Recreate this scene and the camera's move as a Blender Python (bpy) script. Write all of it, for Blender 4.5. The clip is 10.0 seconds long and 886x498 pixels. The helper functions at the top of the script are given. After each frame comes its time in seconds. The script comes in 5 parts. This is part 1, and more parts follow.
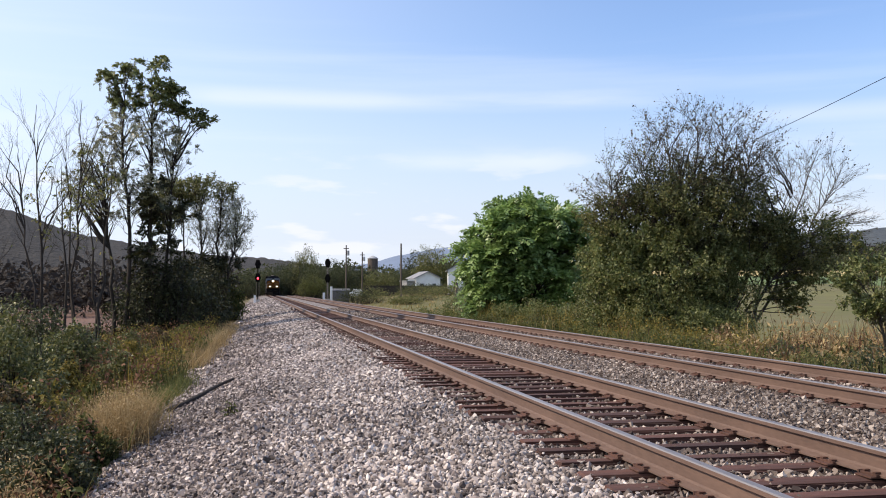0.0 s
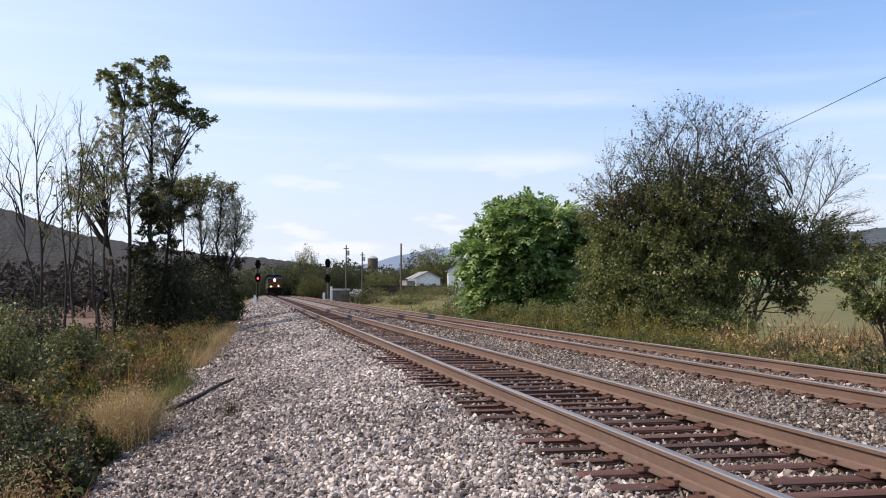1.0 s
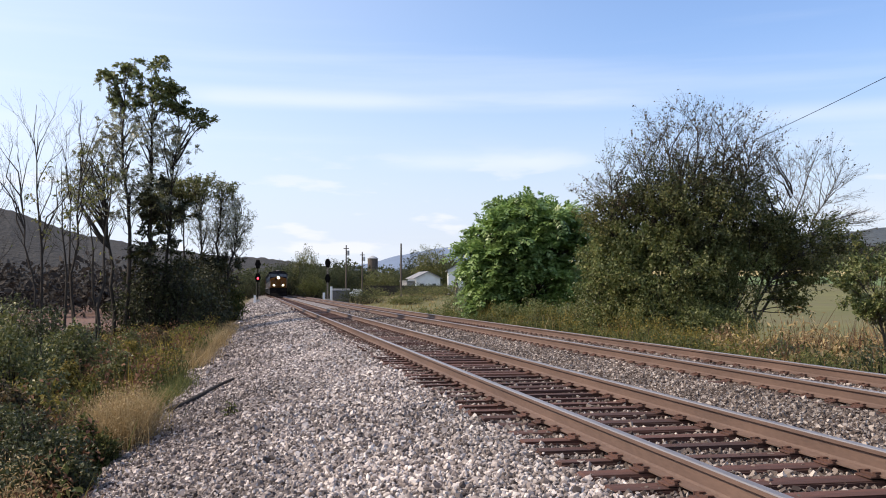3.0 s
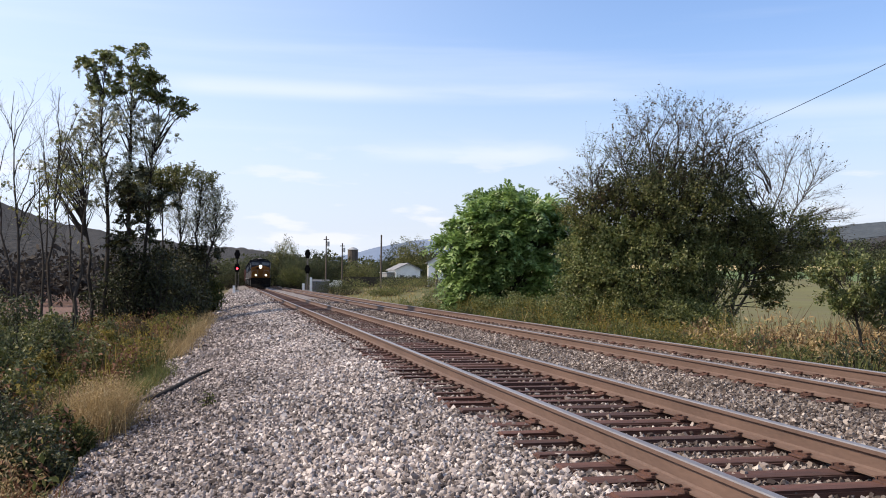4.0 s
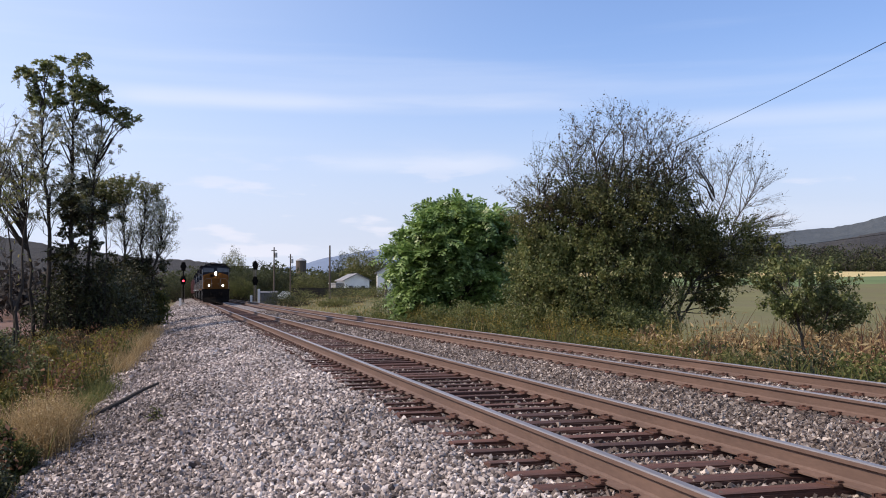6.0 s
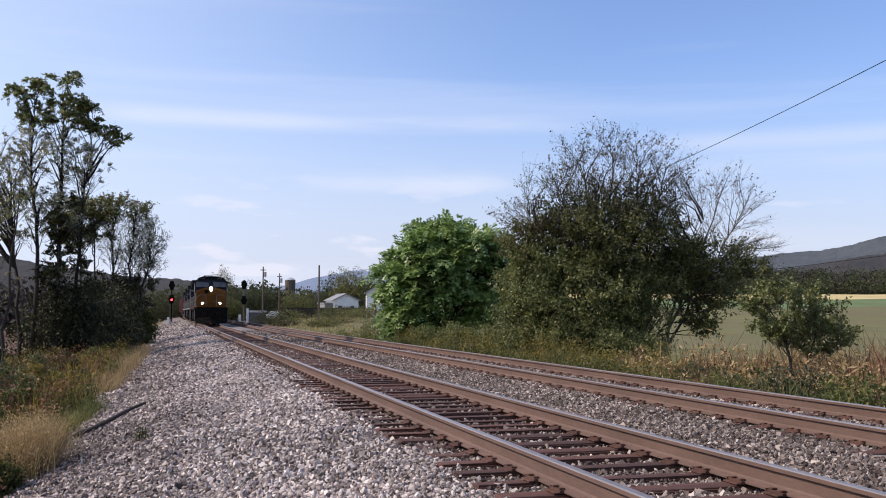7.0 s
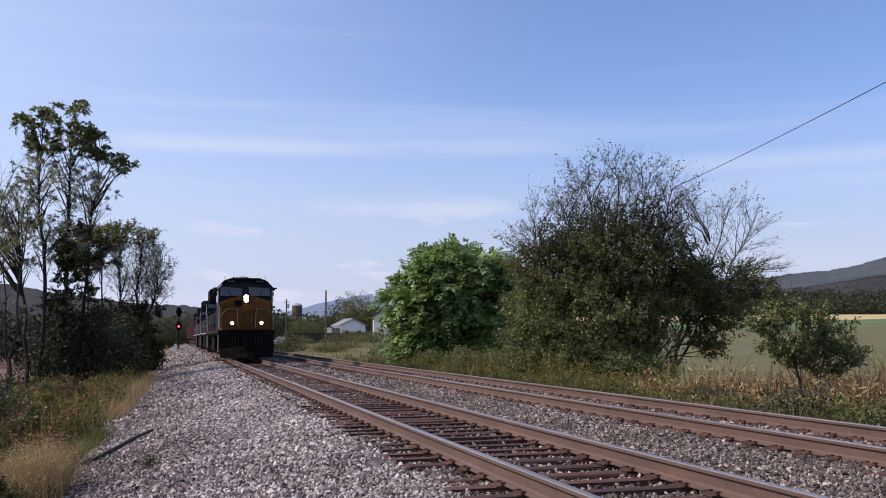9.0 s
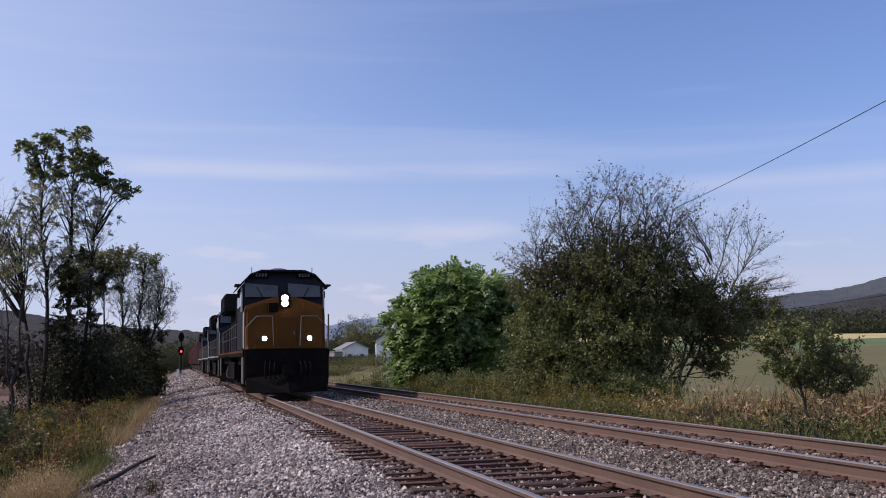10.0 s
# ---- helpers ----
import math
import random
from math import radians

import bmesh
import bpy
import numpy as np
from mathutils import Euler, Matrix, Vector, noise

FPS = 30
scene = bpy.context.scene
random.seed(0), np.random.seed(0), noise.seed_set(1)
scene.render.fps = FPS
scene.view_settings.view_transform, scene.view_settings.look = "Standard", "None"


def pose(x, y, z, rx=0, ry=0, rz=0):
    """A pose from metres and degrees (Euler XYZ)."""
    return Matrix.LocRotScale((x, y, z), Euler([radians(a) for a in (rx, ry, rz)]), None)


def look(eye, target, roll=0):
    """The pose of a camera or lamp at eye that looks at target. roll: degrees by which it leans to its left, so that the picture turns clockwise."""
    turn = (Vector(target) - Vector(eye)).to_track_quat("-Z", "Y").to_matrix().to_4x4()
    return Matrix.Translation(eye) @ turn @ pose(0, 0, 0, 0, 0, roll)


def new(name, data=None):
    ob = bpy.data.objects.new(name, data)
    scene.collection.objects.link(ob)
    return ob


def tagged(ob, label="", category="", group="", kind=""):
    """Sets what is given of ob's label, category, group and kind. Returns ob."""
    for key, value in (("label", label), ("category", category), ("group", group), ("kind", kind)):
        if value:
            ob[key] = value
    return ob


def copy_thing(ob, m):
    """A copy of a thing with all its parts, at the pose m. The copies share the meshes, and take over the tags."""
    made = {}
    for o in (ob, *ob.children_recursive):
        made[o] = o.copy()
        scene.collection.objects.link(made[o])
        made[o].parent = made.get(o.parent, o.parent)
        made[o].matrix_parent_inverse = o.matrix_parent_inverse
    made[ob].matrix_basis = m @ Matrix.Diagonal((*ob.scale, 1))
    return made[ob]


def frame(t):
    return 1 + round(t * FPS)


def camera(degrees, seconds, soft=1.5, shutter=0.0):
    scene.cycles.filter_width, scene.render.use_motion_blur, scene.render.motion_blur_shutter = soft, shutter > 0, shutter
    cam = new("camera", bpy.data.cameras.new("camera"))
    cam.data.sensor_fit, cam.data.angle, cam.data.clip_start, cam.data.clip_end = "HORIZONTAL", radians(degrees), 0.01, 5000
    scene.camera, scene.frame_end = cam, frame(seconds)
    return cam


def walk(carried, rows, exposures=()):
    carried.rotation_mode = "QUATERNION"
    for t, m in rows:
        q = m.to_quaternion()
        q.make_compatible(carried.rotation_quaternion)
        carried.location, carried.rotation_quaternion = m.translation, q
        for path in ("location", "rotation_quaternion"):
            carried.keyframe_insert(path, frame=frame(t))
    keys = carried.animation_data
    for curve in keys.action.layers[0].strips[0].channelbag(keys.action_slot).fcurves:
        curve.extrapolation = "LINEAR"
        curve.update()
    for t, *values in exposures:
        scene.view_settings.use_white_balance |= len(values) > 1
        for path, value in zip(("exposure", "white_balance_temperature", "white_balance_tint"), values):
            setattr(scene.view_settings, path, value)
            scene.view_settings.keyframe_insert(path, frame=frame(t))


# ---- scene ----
cam = camera(49.0, 10.0, soft=1.0)
EYE = (0.0, 0.0, 1.19)
# seconds, yaw, pitch, roll
TURNS = [
    (0.0, -10.80, 2.23, 0.0), (2.0, -10.80, 2.23, 0.0), (3.5, -10.80, 2.23, 0.0), (4.0, -11.98, 1.76, -0.50), (4.5, -12.94, 1.95, -0.65),
    (5.0, -13.06, 2.23, -0.60), (5.5, -13.80, 2.79, 0.03), (5.7, -14.45, 2.33, 0.20), (6.8, -15.58, 2.92, -0.05), (7.0, -15.60, 3.55, -0.16),
    (7.5, -14.46, 4.34, 0.22), (8.0, -15.16, 4.78, 0.48), (8.5, -15.19, 4.79, 0.52), (9.0, -15.18, 4.96, 0.38), (9.5, -14.86, 6.60, 0.18), (10.0, -15.01, 6.29, 0.88),
]
walk(cam, [(t, pose(*EYE, 90 + p, r, w)) for t, w, p, r in TURNS],
     exposures=[(0.0, 0.0, 6500, 10), (4.0, 0.0, 6500, 10), (5.0, 0.02, 6490, 11), (5.5, -0.17, 6330, 13), (7.0, -0.20, 6250, 15), (8.0, -0.36, 6090, 17), (9.0, -0.39, 6060, 18), (9.5, -0.35, 6110, 19), (10.0, -0.58, 6040, 21)])

# ---- daylight: afternoon sun ahead and to the left, thin high cloud ----
SUN_AZIMUTH, SUN_HEIGHT = 83.0, 42.0  # degrees to the left of the track's direction, degrees up
world = bpy.data.worlds.new("sky")
scene.world = world
world.use_nodes = True
wn, wl = world.node_tree.nodes, world.node_tree.links
sky = wn.new("ShaderNodeTexSky")
sky.sky_type = "NISHITA"
sky.sun_disc = False
sky.sun_elevation, sky.sun_rotation = radians(SUN_HEIGHT), radians(-SUN_AZIMUTH)
sky.air_density, sky.dust_density, sky.ozone_density = 1.0, 0.7, 2.5
background = wn["Background"]
background.inputs["Strength"].default_value = 0.165


def sky_noise(scale, stretch, low, high):
    """A veil of cloud: 0 to 1 over the sky's directions."""
    n, mp = wn.new("ShaderNodeTexNoise"), wn.new("ShaderNodeMapping")
    mp.inputs["Scale"].default_value = stretch
    n.inputs["Scale"].default_value, n.inputs["Detail"].default_value = scale, 5.0
    wl.new(sky_way.outputs["Generated"], mp.inputs[0])
    wl.new(mp.outputs[0], n.inputs["Vector"])
    k = wn.new("ShaderNodeMapRange")
    k.interpolation_type = "SMOOTHSTEP"
    k.inputs[1].default_value, k.inputs[2].default_value = low, high
    wl.new(n.outputs[0], k.inputs[0])
    return k.outputs[0]


def by_height(low, high, at_low, at_high):
    k = wn.new("ShaderNodeMapRange")
    k.interpolation_type = "SMOOTHSTEP"
    for i, value in enumerate((low, high, at_low, at_high)):
        k.inputs[i + 1].default_value = value
    wl.new(sky_height.outputs[2], k.inputs[0])
    return k.outputs[0]


def times(p, q):
    k = wn.new("ShaderNodeMath")
    k.operation = "MULTIPLY"
    for i, value in enumerate((p, q)):
        if isinstance(value, float):
            k.inputs[i].default_value = value
        else:
            wl.new(value, k.inputs[i])
    return k.outputs[0]


def over(base, color, amount, blend="MIX"):
    k = wn.new("ShaderNodeMix")
    k.data_type, k.blend_type = "RGBA", blend
    if isinstance(amount, float):
        k.inputs[0].default_value = amount
    else:
        wl.new(amount, k.inputs[0])
    wl.new(base, k.inputs[6])
    k.inputs[7].default_value = (*color, 1)
    return k.outputs[2]


sky_way, sky_height = wn.new("ShaderNodeTexCoord"), wn.new("ShaderNodeSeparateXYZ")
wl.new(sky_way.outputs["Generated"], sky_height.inputs[0])
tone = over(sky.outputs[0], (1.10, 1.12, 1.26), 1.0, "MULTIPLY")
tone = over(tone, (4.45, 4.75, 5.6), by_height(0.0, 0.26, 0.86, 0.0))
sunward = wn.new("ShaderNodeMapRange")  # haze whitens the sky on the sun's side
sunward.interpolation_type = "SMOOTHSTEP"
for i, value in enumerate((0.45, -0.45, 0.0, 0.62)):
    sunward.inputs[i + 1].default_value = value
wl.new(sky_height.outputs[0], sunward.inputs[0])
tone = over(tone, (5.7, 6.4, 7.5), sunward.outputs[0])
tone = over(tone, (6.2, 6.5, 7.0), times(sky_noise(1.6, (0.8, 0.8, 14.0), 0.50, 0.72), by_height(0.05, 0.45, 0.22, 0.16)))
tone = over(tone, (6.2, 6.2, 6.6), times(sky_noise(9.0, (1.0, 1.0, 4.5), 0.56, 0.66), by_height(0.07, 0.16, 0.6, 0.0)))


def streak(base, z, thick, x0, x1, amount):
    """A long thin band of high cloud at one height, ragged along its length."""
    band = times(by_height(z - thick, z, 0.0, 1.0), by_height(z, z + thick * 1.3, 1.0, 0.0))
    for low, high, p, q in ((x0, x0 + 0.09, 0.0, 1.0), (x1 - 0.09, x1, 1.0, 0.0)):
        k = wn.new("ShaderNodeMapRange")
        k.interpolation_type = "SMOOTHSTEP"
        for i, value in enumerate((low, high, p, q)):
            k.inputs[i + 1].default_value = value
        wl.new(sky_height.outputs[0], k.inputs[0])
        band = times(band, k.outputs[0])
    return over(base, (6.1, 6.35, 6.8), times(times(band, sky_noise(3.0, (1.0, 1.0, 9.0), 0.2, 0.6)), amount))


tone = streak(tone, 0.188, 0.014, -0.12, 0.44, 0.48)
tone = streak(tone, 0.128, 0.014, 0.10, 0.36, 0.42)
tone = streak(tone, 0.165, 0.012, 0.42, 0.75, 0.3)
wl.new(tone, background.inputs["Color"])

sun = new("sun", bpy.data.lights.new("sun", "SUN"))
sun.data.energy, sun.data.angle, sun.data.color = 5.0, radians(0.6), (1.0, 0.84, 0.66)
a, e = radians(SUN_AZIMUTH), radians(SUN_HEIGHT)
sun.matrix_world = look((0, 0, 50), (50 * math.sin(a) * math.cos(e), -50 * math.cos(a) * math.cos(e), 50 - 50 * math.sin(e)))


# ---- materials ----
def shader(name):
    m = bpy.data.materials.new(name)
    m.use_nodes = True
    return m, m.node_tree.nodes, m.node_tree.links, m.node_tree.nodes["Principled BSDF"]


def ramp(nodes, links, source, stops):
    r = nodes.new("ShaderNodeValToRGB")
    while len(r.color_ramp.elements) < len(stops):
        r.color_ramp.elements.new(0.5)
    for el, (at, c) in zip(r.color_ramp.elements, stops):
        el.position, el.color = at, (*c, 1)
    links.new(source, r.inputs[0])
    return r


def grain(nodes, links, scale, detail=4.0, rough=0.6, space="Object", stretch=(1, 1, 1)):
    tc, mp, n = nodes.new("ShaderNodeTexCoord"), nodes.new("ShaderNodeMapping"), nodes.new("ShaderNodeTexNoise")
    mp.inputs["Scale"].default_value = stretch
    n.inputs["Scale"].default_value, n.inputs["Detail"].default_value, n.inputs["Roughness"].default_value = scale, detail, rough
    links.new(tc.outputs[space], mp.inputs[0])
    links.new(mp.outputs[0], n.inputs["Vector"])
    return n


def surface(name, dark, light, scale=6.0, fine=60.0, rough=0.8, metal=0.0, bump=0.3, depth=0.01, vary=0.0, stretch=(1, 1, 1), patch=None, patch_scale=0.7, spec=0.5):
    """Two scales of colour change, a fine relief, and a change from piece to piece."""
    m, n, l, b = shader(name)
    big, small = grain(n, l, scale, stretch=stretch), grain(n, l, fine, 3.0, stretch=stretch)
    mix = n.new("ShaderNodeMath")
    mix.operation = "MULTIPLY_ADD"
    mix.inputs[1].default_value = 0.6
    l.new(big.outputs[0], mix.inputs[0])
    half = n.new("ShaderNodeMath")
    half.operation = "MULTIPLY"
    half.inputs[1].default_value = 0.4
    l.new(small.outputs[0], half.inputs[0])
    l.new(half.outputs[0], mix.inputs[2])
    color = ramp(n, l, mix.outputs[0], [(0.33, dark), (0.67, light)]).outputs[0]
    if patch:
        p = grain(n, l, patch_scale, 3.0)
        pr = ramp(n, l, p.outputs[0], [(0.45, (0, 0, 0)), (0.62, (1, 1, 1))])
        mx = n.new("ShaderNodeMix")
        mx.data_type = "RGBA"
        l.new(pr.outputs[0], mx.inputs[0])
        l.new(color, mx.inputs[6])
        mx.inputs[7].default_value = (*patch, 1)
        color = mx.outputs[2]
    if vary:
        info, hsv, k = n.new("ShaderNodeObjectInfo"), n.new("ShaderNodeHueSaturation"), n.new("ShaderNodeMapRange")
        k.inputs[3].default_value, k.inputs[4].default_value = 1 - vary, 1 + vary
        l.new(info.outputs["Random"], k.inputs[0])
        l.new(k.outputs[0], hsv.inputs["Value"])
        l.new(color, hsv.inputs["Color"])
        color = hsv.outputs[0]
    l.new(color, b.inputs["Base Color"])
    b.inputs["Roughness"].default_value, b.inputs["Metallic"].default_value = rough, metal
    b.inputs["Specular IOR Level"].default_value = spec
    if bump:
        bp = n.new("ShaderNodeBump")
        bp.inputs["Strength"].default_value, bp.inputs["Distance"].default_value = bump, depth
        l.new(small.outputs[0], bp.inputs["Height"])
        l.new(bp.outputs[0], b.inputs["Normal"])
    return m


def islands(name, stops, rough=0.8, through_light=0.0, spec=0.3):
    """Colour that changes from piece to piece inside one mesh; leaves let some light through."""
    m, n, l, b = shader(name)
    g = n.new("ShaderNodeNewGeometry")
    c = ramp(n, l, g.outputs["Random Per Island"], stops)
    big = grain(n, l, 0.35, 2.0)
    hsv, k = n.new("ShaderNodeHueSaturation"), n.new("ShaderNodeMapRange")
    k.inputs[1].default_value, k.inputs[2].default_value, k.inputs[3].default_value, k.inputs[4].default_value = 0.3, 0.7, 0.72, 1.25
    l.new(big.outputs[0], k.inputs[0])
    l.new(k.outputs[0], hsv.inputs["Value"])
    l.new(c.outputs[0], hsv.inputs["Color"])
    l.new(hsv.outputs[0], b.inputs["Base Color"])
    b.inputs["Roughness"].default_value, b.inputs["Specular IOR Level"].default_value = rough, spec
    if through_light:
        t, mix = n.new("ShaderNodeBsdfTranslucent"), n.new("ShaderNodeMixShader")
        l.new(hsv.outputs[0], t.inputs["Color"])
        mix.inputs[0].default_value = through_light
        l.new(b.outputs[0], mix.inputs[1])
        l.new(t.outputs[0], mix.inputs[2])
        l.new(mix.outputs[0], n["Material Output"].inputs["Surface"])
    return m


def plain(name, color, rough=0.6, metal=0.0):
    return surface(name, tuple(c * 0.8 for c in color), tuple(min(1, c * 1.15) for c in color), 3.0, 40.0, rough, metal, 0.1, 0.004)


def glow(name, color, strength):
    m, n, l, b = shader(name)
    b.inputs["Base Color"].default_value = (*color, 1)
    b.inputs["Emission Color"].default_value, b.inputs["Emission Strength"].default_value = (*color, 1), strength
    return m


M_BALLAST = surface("ballast_bed", (0.06, 0.05, 0.045), (0.32, 0.275, 0.25), 3.0, 14.0, 0.9, 0, 1.0, 0.05)
M_OLD_STONE = islands("weathered_stone", [(0.0, (0.042, 0.032, 0.029)), (0.3, (0.155, 0.126, 0.114)), (0.7, (0.32, 0.268, 0.245)), (1.0, (0.64, 0.56, 0.51))], 0.88)
M_STONE = islands("crushed_stone", [(0.0, (0.05, 0.039, 0.035)), (0.3, (0.21, 0.173, 0.157)), (0.7, (0.42, 0.36, 0.33)), (1.0, (0.74, 0.66, 0.60))], 0.85)
M_CRIB_STONE = islands("dusty_stone", [(0.0, (0.045, 0.031, 0.026)), (0.35, (0.115, 0.089, 0.074)), (0.75, (0.235, 0.19, 0.163)), (1.0, (0.52, 0.45, 0.395))], 0.85)
M_SOIL = surface("field_soil", (0.07, 0.075, 0.025), (0.17, 0.15, 0.06), 0.4, 8.0, 0.95, 0, 0.8, 0.06, patch=(0.17, 0.10, 0.055), patch_scale=0.06)
M_MEADOW = surface("meadow", (0.085, 0.088, 0.02), (0.16, 0.145, 0.042), 0.08, 1.5, 0.95, 0, 0.5, 0.05, patch=(0.125, 0.108, 0.036), patch_scale=0.035)
M_RUSSET_FIELD = surface("russet_field", (0.095, 0.05, 0.034), (0.19, 0.105, 0.072), 0.15, 2.5, 0.95, 0, 0.6, 0.08)
# woods colour with distance haze mixed in, hence paler and bluer
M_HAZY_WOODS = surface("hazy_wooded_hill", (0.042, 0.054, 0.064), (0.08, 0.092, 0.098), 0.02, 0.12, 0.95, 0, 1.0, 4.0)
M_GREEN_FIELD = surface("green_field", (0.07, 0.11, 0.03), (0.13, 0.18, 0.05), 0.05, 1.0, 0.95, 0, 0.5, 0.05)
M_STUBBLE = surface("stubble", (0.42, 0.33, 0.13), (0.60, 0.48, 0.22), 0.08, 1.5, 0.95, 0, 0.5, 0.05)
M_TIE = surface("creosoted_timber", (0.036, 0.015, 0.010), (0.115, 0.048, 0.033), 5.0, 45.0, 0.85, 0, 0.7, 0.012, vary=0.3, stretch=(0.15, 1, 1))
M_RUST = surface("rusty_rail", (0.085, 0.051, 0.038), (0.155, 0.095, 0.07), 3.0, 60.0, 0.75, 0.0, 0.25, 0.003, stretch=(1, 0.2, 1))
M_HEAD = surface("worn_rail_head", (0.22, 0.19, 0.175), (0.36, 0.33, 0.32), 3.0, 80.0, 0.42, 0.5, 0.05, 0.001, stretch=(1, 0.05, 1))
M_PLATE = surface("rusty_plate", (0.05, 0.022, 0.015), (0.13, 0.06, 0.04), 20.0, 90.0, 0.85, 0.1, 0.4, 0.004, vary=0.25)
M_BARK = surface("bark", (0.014, 0.011, 0.008), (0.05, 0.04, 0.032), 3.0, 30.0, 0.95, 0, 0.6, 0.02, stretch=(1, 1, 0.2))
M_PALE_BARK = surface("pale_bark", (0.05, 0.042, 0.035), (0.14, 0.12, 0.10), 3.0, 30.0, 0.95, 0, 0.5, 0.02, stretch=(1, 1, 0.2))
M_LEAF_BRIGHT = islands("bright_leaf", [(0, (0.10, 0.165, 0.045)), (0.5, (0.21, 0.315, 0.09)), (1, (0.37, 0.49, 0.19))], 0.36, 0.42, 0.5)
M_LEAF_DARK = islands("dark_leaf", [(0, (0.03, 0.04, 0.016)), (0.5, (0.068, 0.08, 0.03)), (1, (0.13, 0.13, 0.055))], 0.45, 0.3, 0.4)
M_LEAF_FAR = islands("distant_leaf", [(0, (0.03, 0.038, 0.018)), (0.5, (0.06, 0.072, 0.03)), (1, (0.10, 0.105, 0.045))], 0.7, 0.3)
M_LEAF_OLIVE = islands("olive_leaf", [(0, (0.07, 0.085, 0.025)), (0.6, (0.16, 0.17, 0.052)), (1, (0.28, 0.24, 0.09))], 0.5, 0.45, 0.4)
M_LEAF_DUSTY = islands("dusty_leaf", [(0, (0.085, 0.112, 0.034)), (0.6, (0.185, 0.215, 0.075)), (1, (0.34, 0.335, 0.14))], 0.45, 0.42, 0.45)
# sun glints on thin foliage are put into this pale leaf colour
M_LEAF_GLINT = islands("sun_glint_leaf", [(0, (0.16, 0.17, 0.10)), (0.6, (0.32, 0.33, 0.22)), (1, (0.55, 0.54, 0.41))], 0.3, 0.4, 0.6)
M_LEAF_SHRUB = islands("shrub_leaf", [(0, (0.055, 0.068, 0.022)), (0.5, (0.125, 0.138, 0.042)), (1, (0.27, 0.25, 0.10))], 0.45, 0.35, 0.4)
# dark green leaf, darkened further to carry the inner shade of dense brush
M_LEAF_SHADED = islands("self_shaded_leaf", [(0, (0.018, 0.023, 0.011)), (0.5, (0.04, 0.046, 0.019)), (1, (0.085, 0.085, 0.035))], 0.6, 0.2, 0.3)
# brown leaf, greyed to put distance haze into the far woods
M_LEAF_HAZE = islands("haze_greyed_leaf", [(0, (0.022, 0.020, 0.019)), (0.6, (0.044, 0.038, 0.033)), (1, (0.075, 0.062, 0.05))], 0.8, 0.2)
M_LEAF_BROWN = islands("browning_leaf", [(0, (0.05, 0.045, 0.02)), (0.6, (0.11, 0.085, 0.045)), (1, (0.19, 0.13, 0.07))], 0.7, 0.3)
M_WEED = islands("green_weed", [(0, (0.05, 0.065, 0.02)), (0.6, (0.11, 0.125, 0.035)), (1, (0.20, 0.18, 0.06))], 0.7, 0.35)
M_GOLD = islands("goldenrod", [(0, (0.08, 0.082, 0.02)), (0.6, (0.20, 0.165, 0.036)), (1, (0.36, 0.26, 0.065))], 0.7, 0.35)
M_STRAW = islands("dry_grass", [(0, (0.22, 0.15, 0.07)), (0.6, (0.40, 0.29, 0.14)), (1, (0.55, 0.43, 0.24))], 0.8, 0.35)
M_RUSSET = islands("russet_weed", [(0, (0.09, 0.045, 0.025)), (0.6, (0.19, 0.095, 0.055)), (1, (0.30, 0.17, 0.10))], 0.8, 0.3)
M_WOODS = surface("wooded_slope", (0.016, 0.015, 0.015), (0.044, 0.040, 0.034), 0.03, 0.25, 0.95, 0, 1.0, 3.0)
# the air's haze over the far ridge is put into this pale blue
M_FAR_HILL = surface("haze_blue_ridge", (0.13, 0.175, 0.26), (0.17, 0.22, 0.31), 0.004, 0.05, 0.95, 0, 0.3, 3.0)
M_NAVY = surface("dark_blue_paint", (0.006, 0.008, 0.014), (0.015, 0.018, 0.027), 2.0, 30.0, 0.6, 0, 0.08, 0.003, spec=0.2)
M_HOOD = surface("sooty_blue_paint", (0.005, 0.006, 0.009), (0.018, 0.016, 0.016), 1.3, 25.0, 0.85, 0, 0.1, 0.003, spec=0.04)
M_YELLOW = surface("yellow_paint", (0.07, 0.027, 0.003), (0.13, 0.05, 0.004), 0.9, 30.0, 0.55, 0, 0.08, 0.003, spec=0.15)
M_GREY = surface("grey_paint", (0.26, 0.27, 0.28), (0.42, 0.43, 0.44), 1.5, 30.0, 0.5, 0, 0.08, 0.003)
M_BLACK = surface("grimy_black", (0.003, 0.003, 0.003), (0.011, 0.009, 0.008), 4.0, 40.0, 0.85, 0.0, 0.2, 0.004, spec=0.1)
M_CABIN = surface("weathered_grey_steel", (0.07, 0.07, 0.07), (0.15, 0.145, 0.14), 1.5, 30.0, 0.6, 0, 0.08, 0.003)
# steel tone lightened so that the truck frames read as sunlit
M_STEEL = surface("wheel_steel", (0.08, 0.07, 0.065), (0.22, 0.19, 0.17), 4.0, 40.0, 0.5, 0.5, 0.2, 0.003)
# the grey base stands in for sky and ground mirrored in the panes
M_GLASS = surface("reflection_tinted_glass", (0.05, 0.055, 0.06), (0.10, 0.105, 0.11), 2.0, 20.0, 0.08, 0, 0, 0)
M_RED_CAR = surface("faded_red_paint", (0.10, 0.038, 0.033), (0.18, 0.075, 0.064), 0.8, 12.0, 0.7, 0, 0.2, 0.01)
M_WHITE = surface("white_siding", (0.66, 0.66, 0.64), (0.84, 0.84, 0.82), 1.0, 12.0, 0.7, 0, 0.1, 0.01)
M_ROOF = surface("grey_roof", (0.16, 0.16, 0.17), (0.30, 0.30, 0.31), 1.0, 12.0, 0.8, 0, 0.2, 0.01)
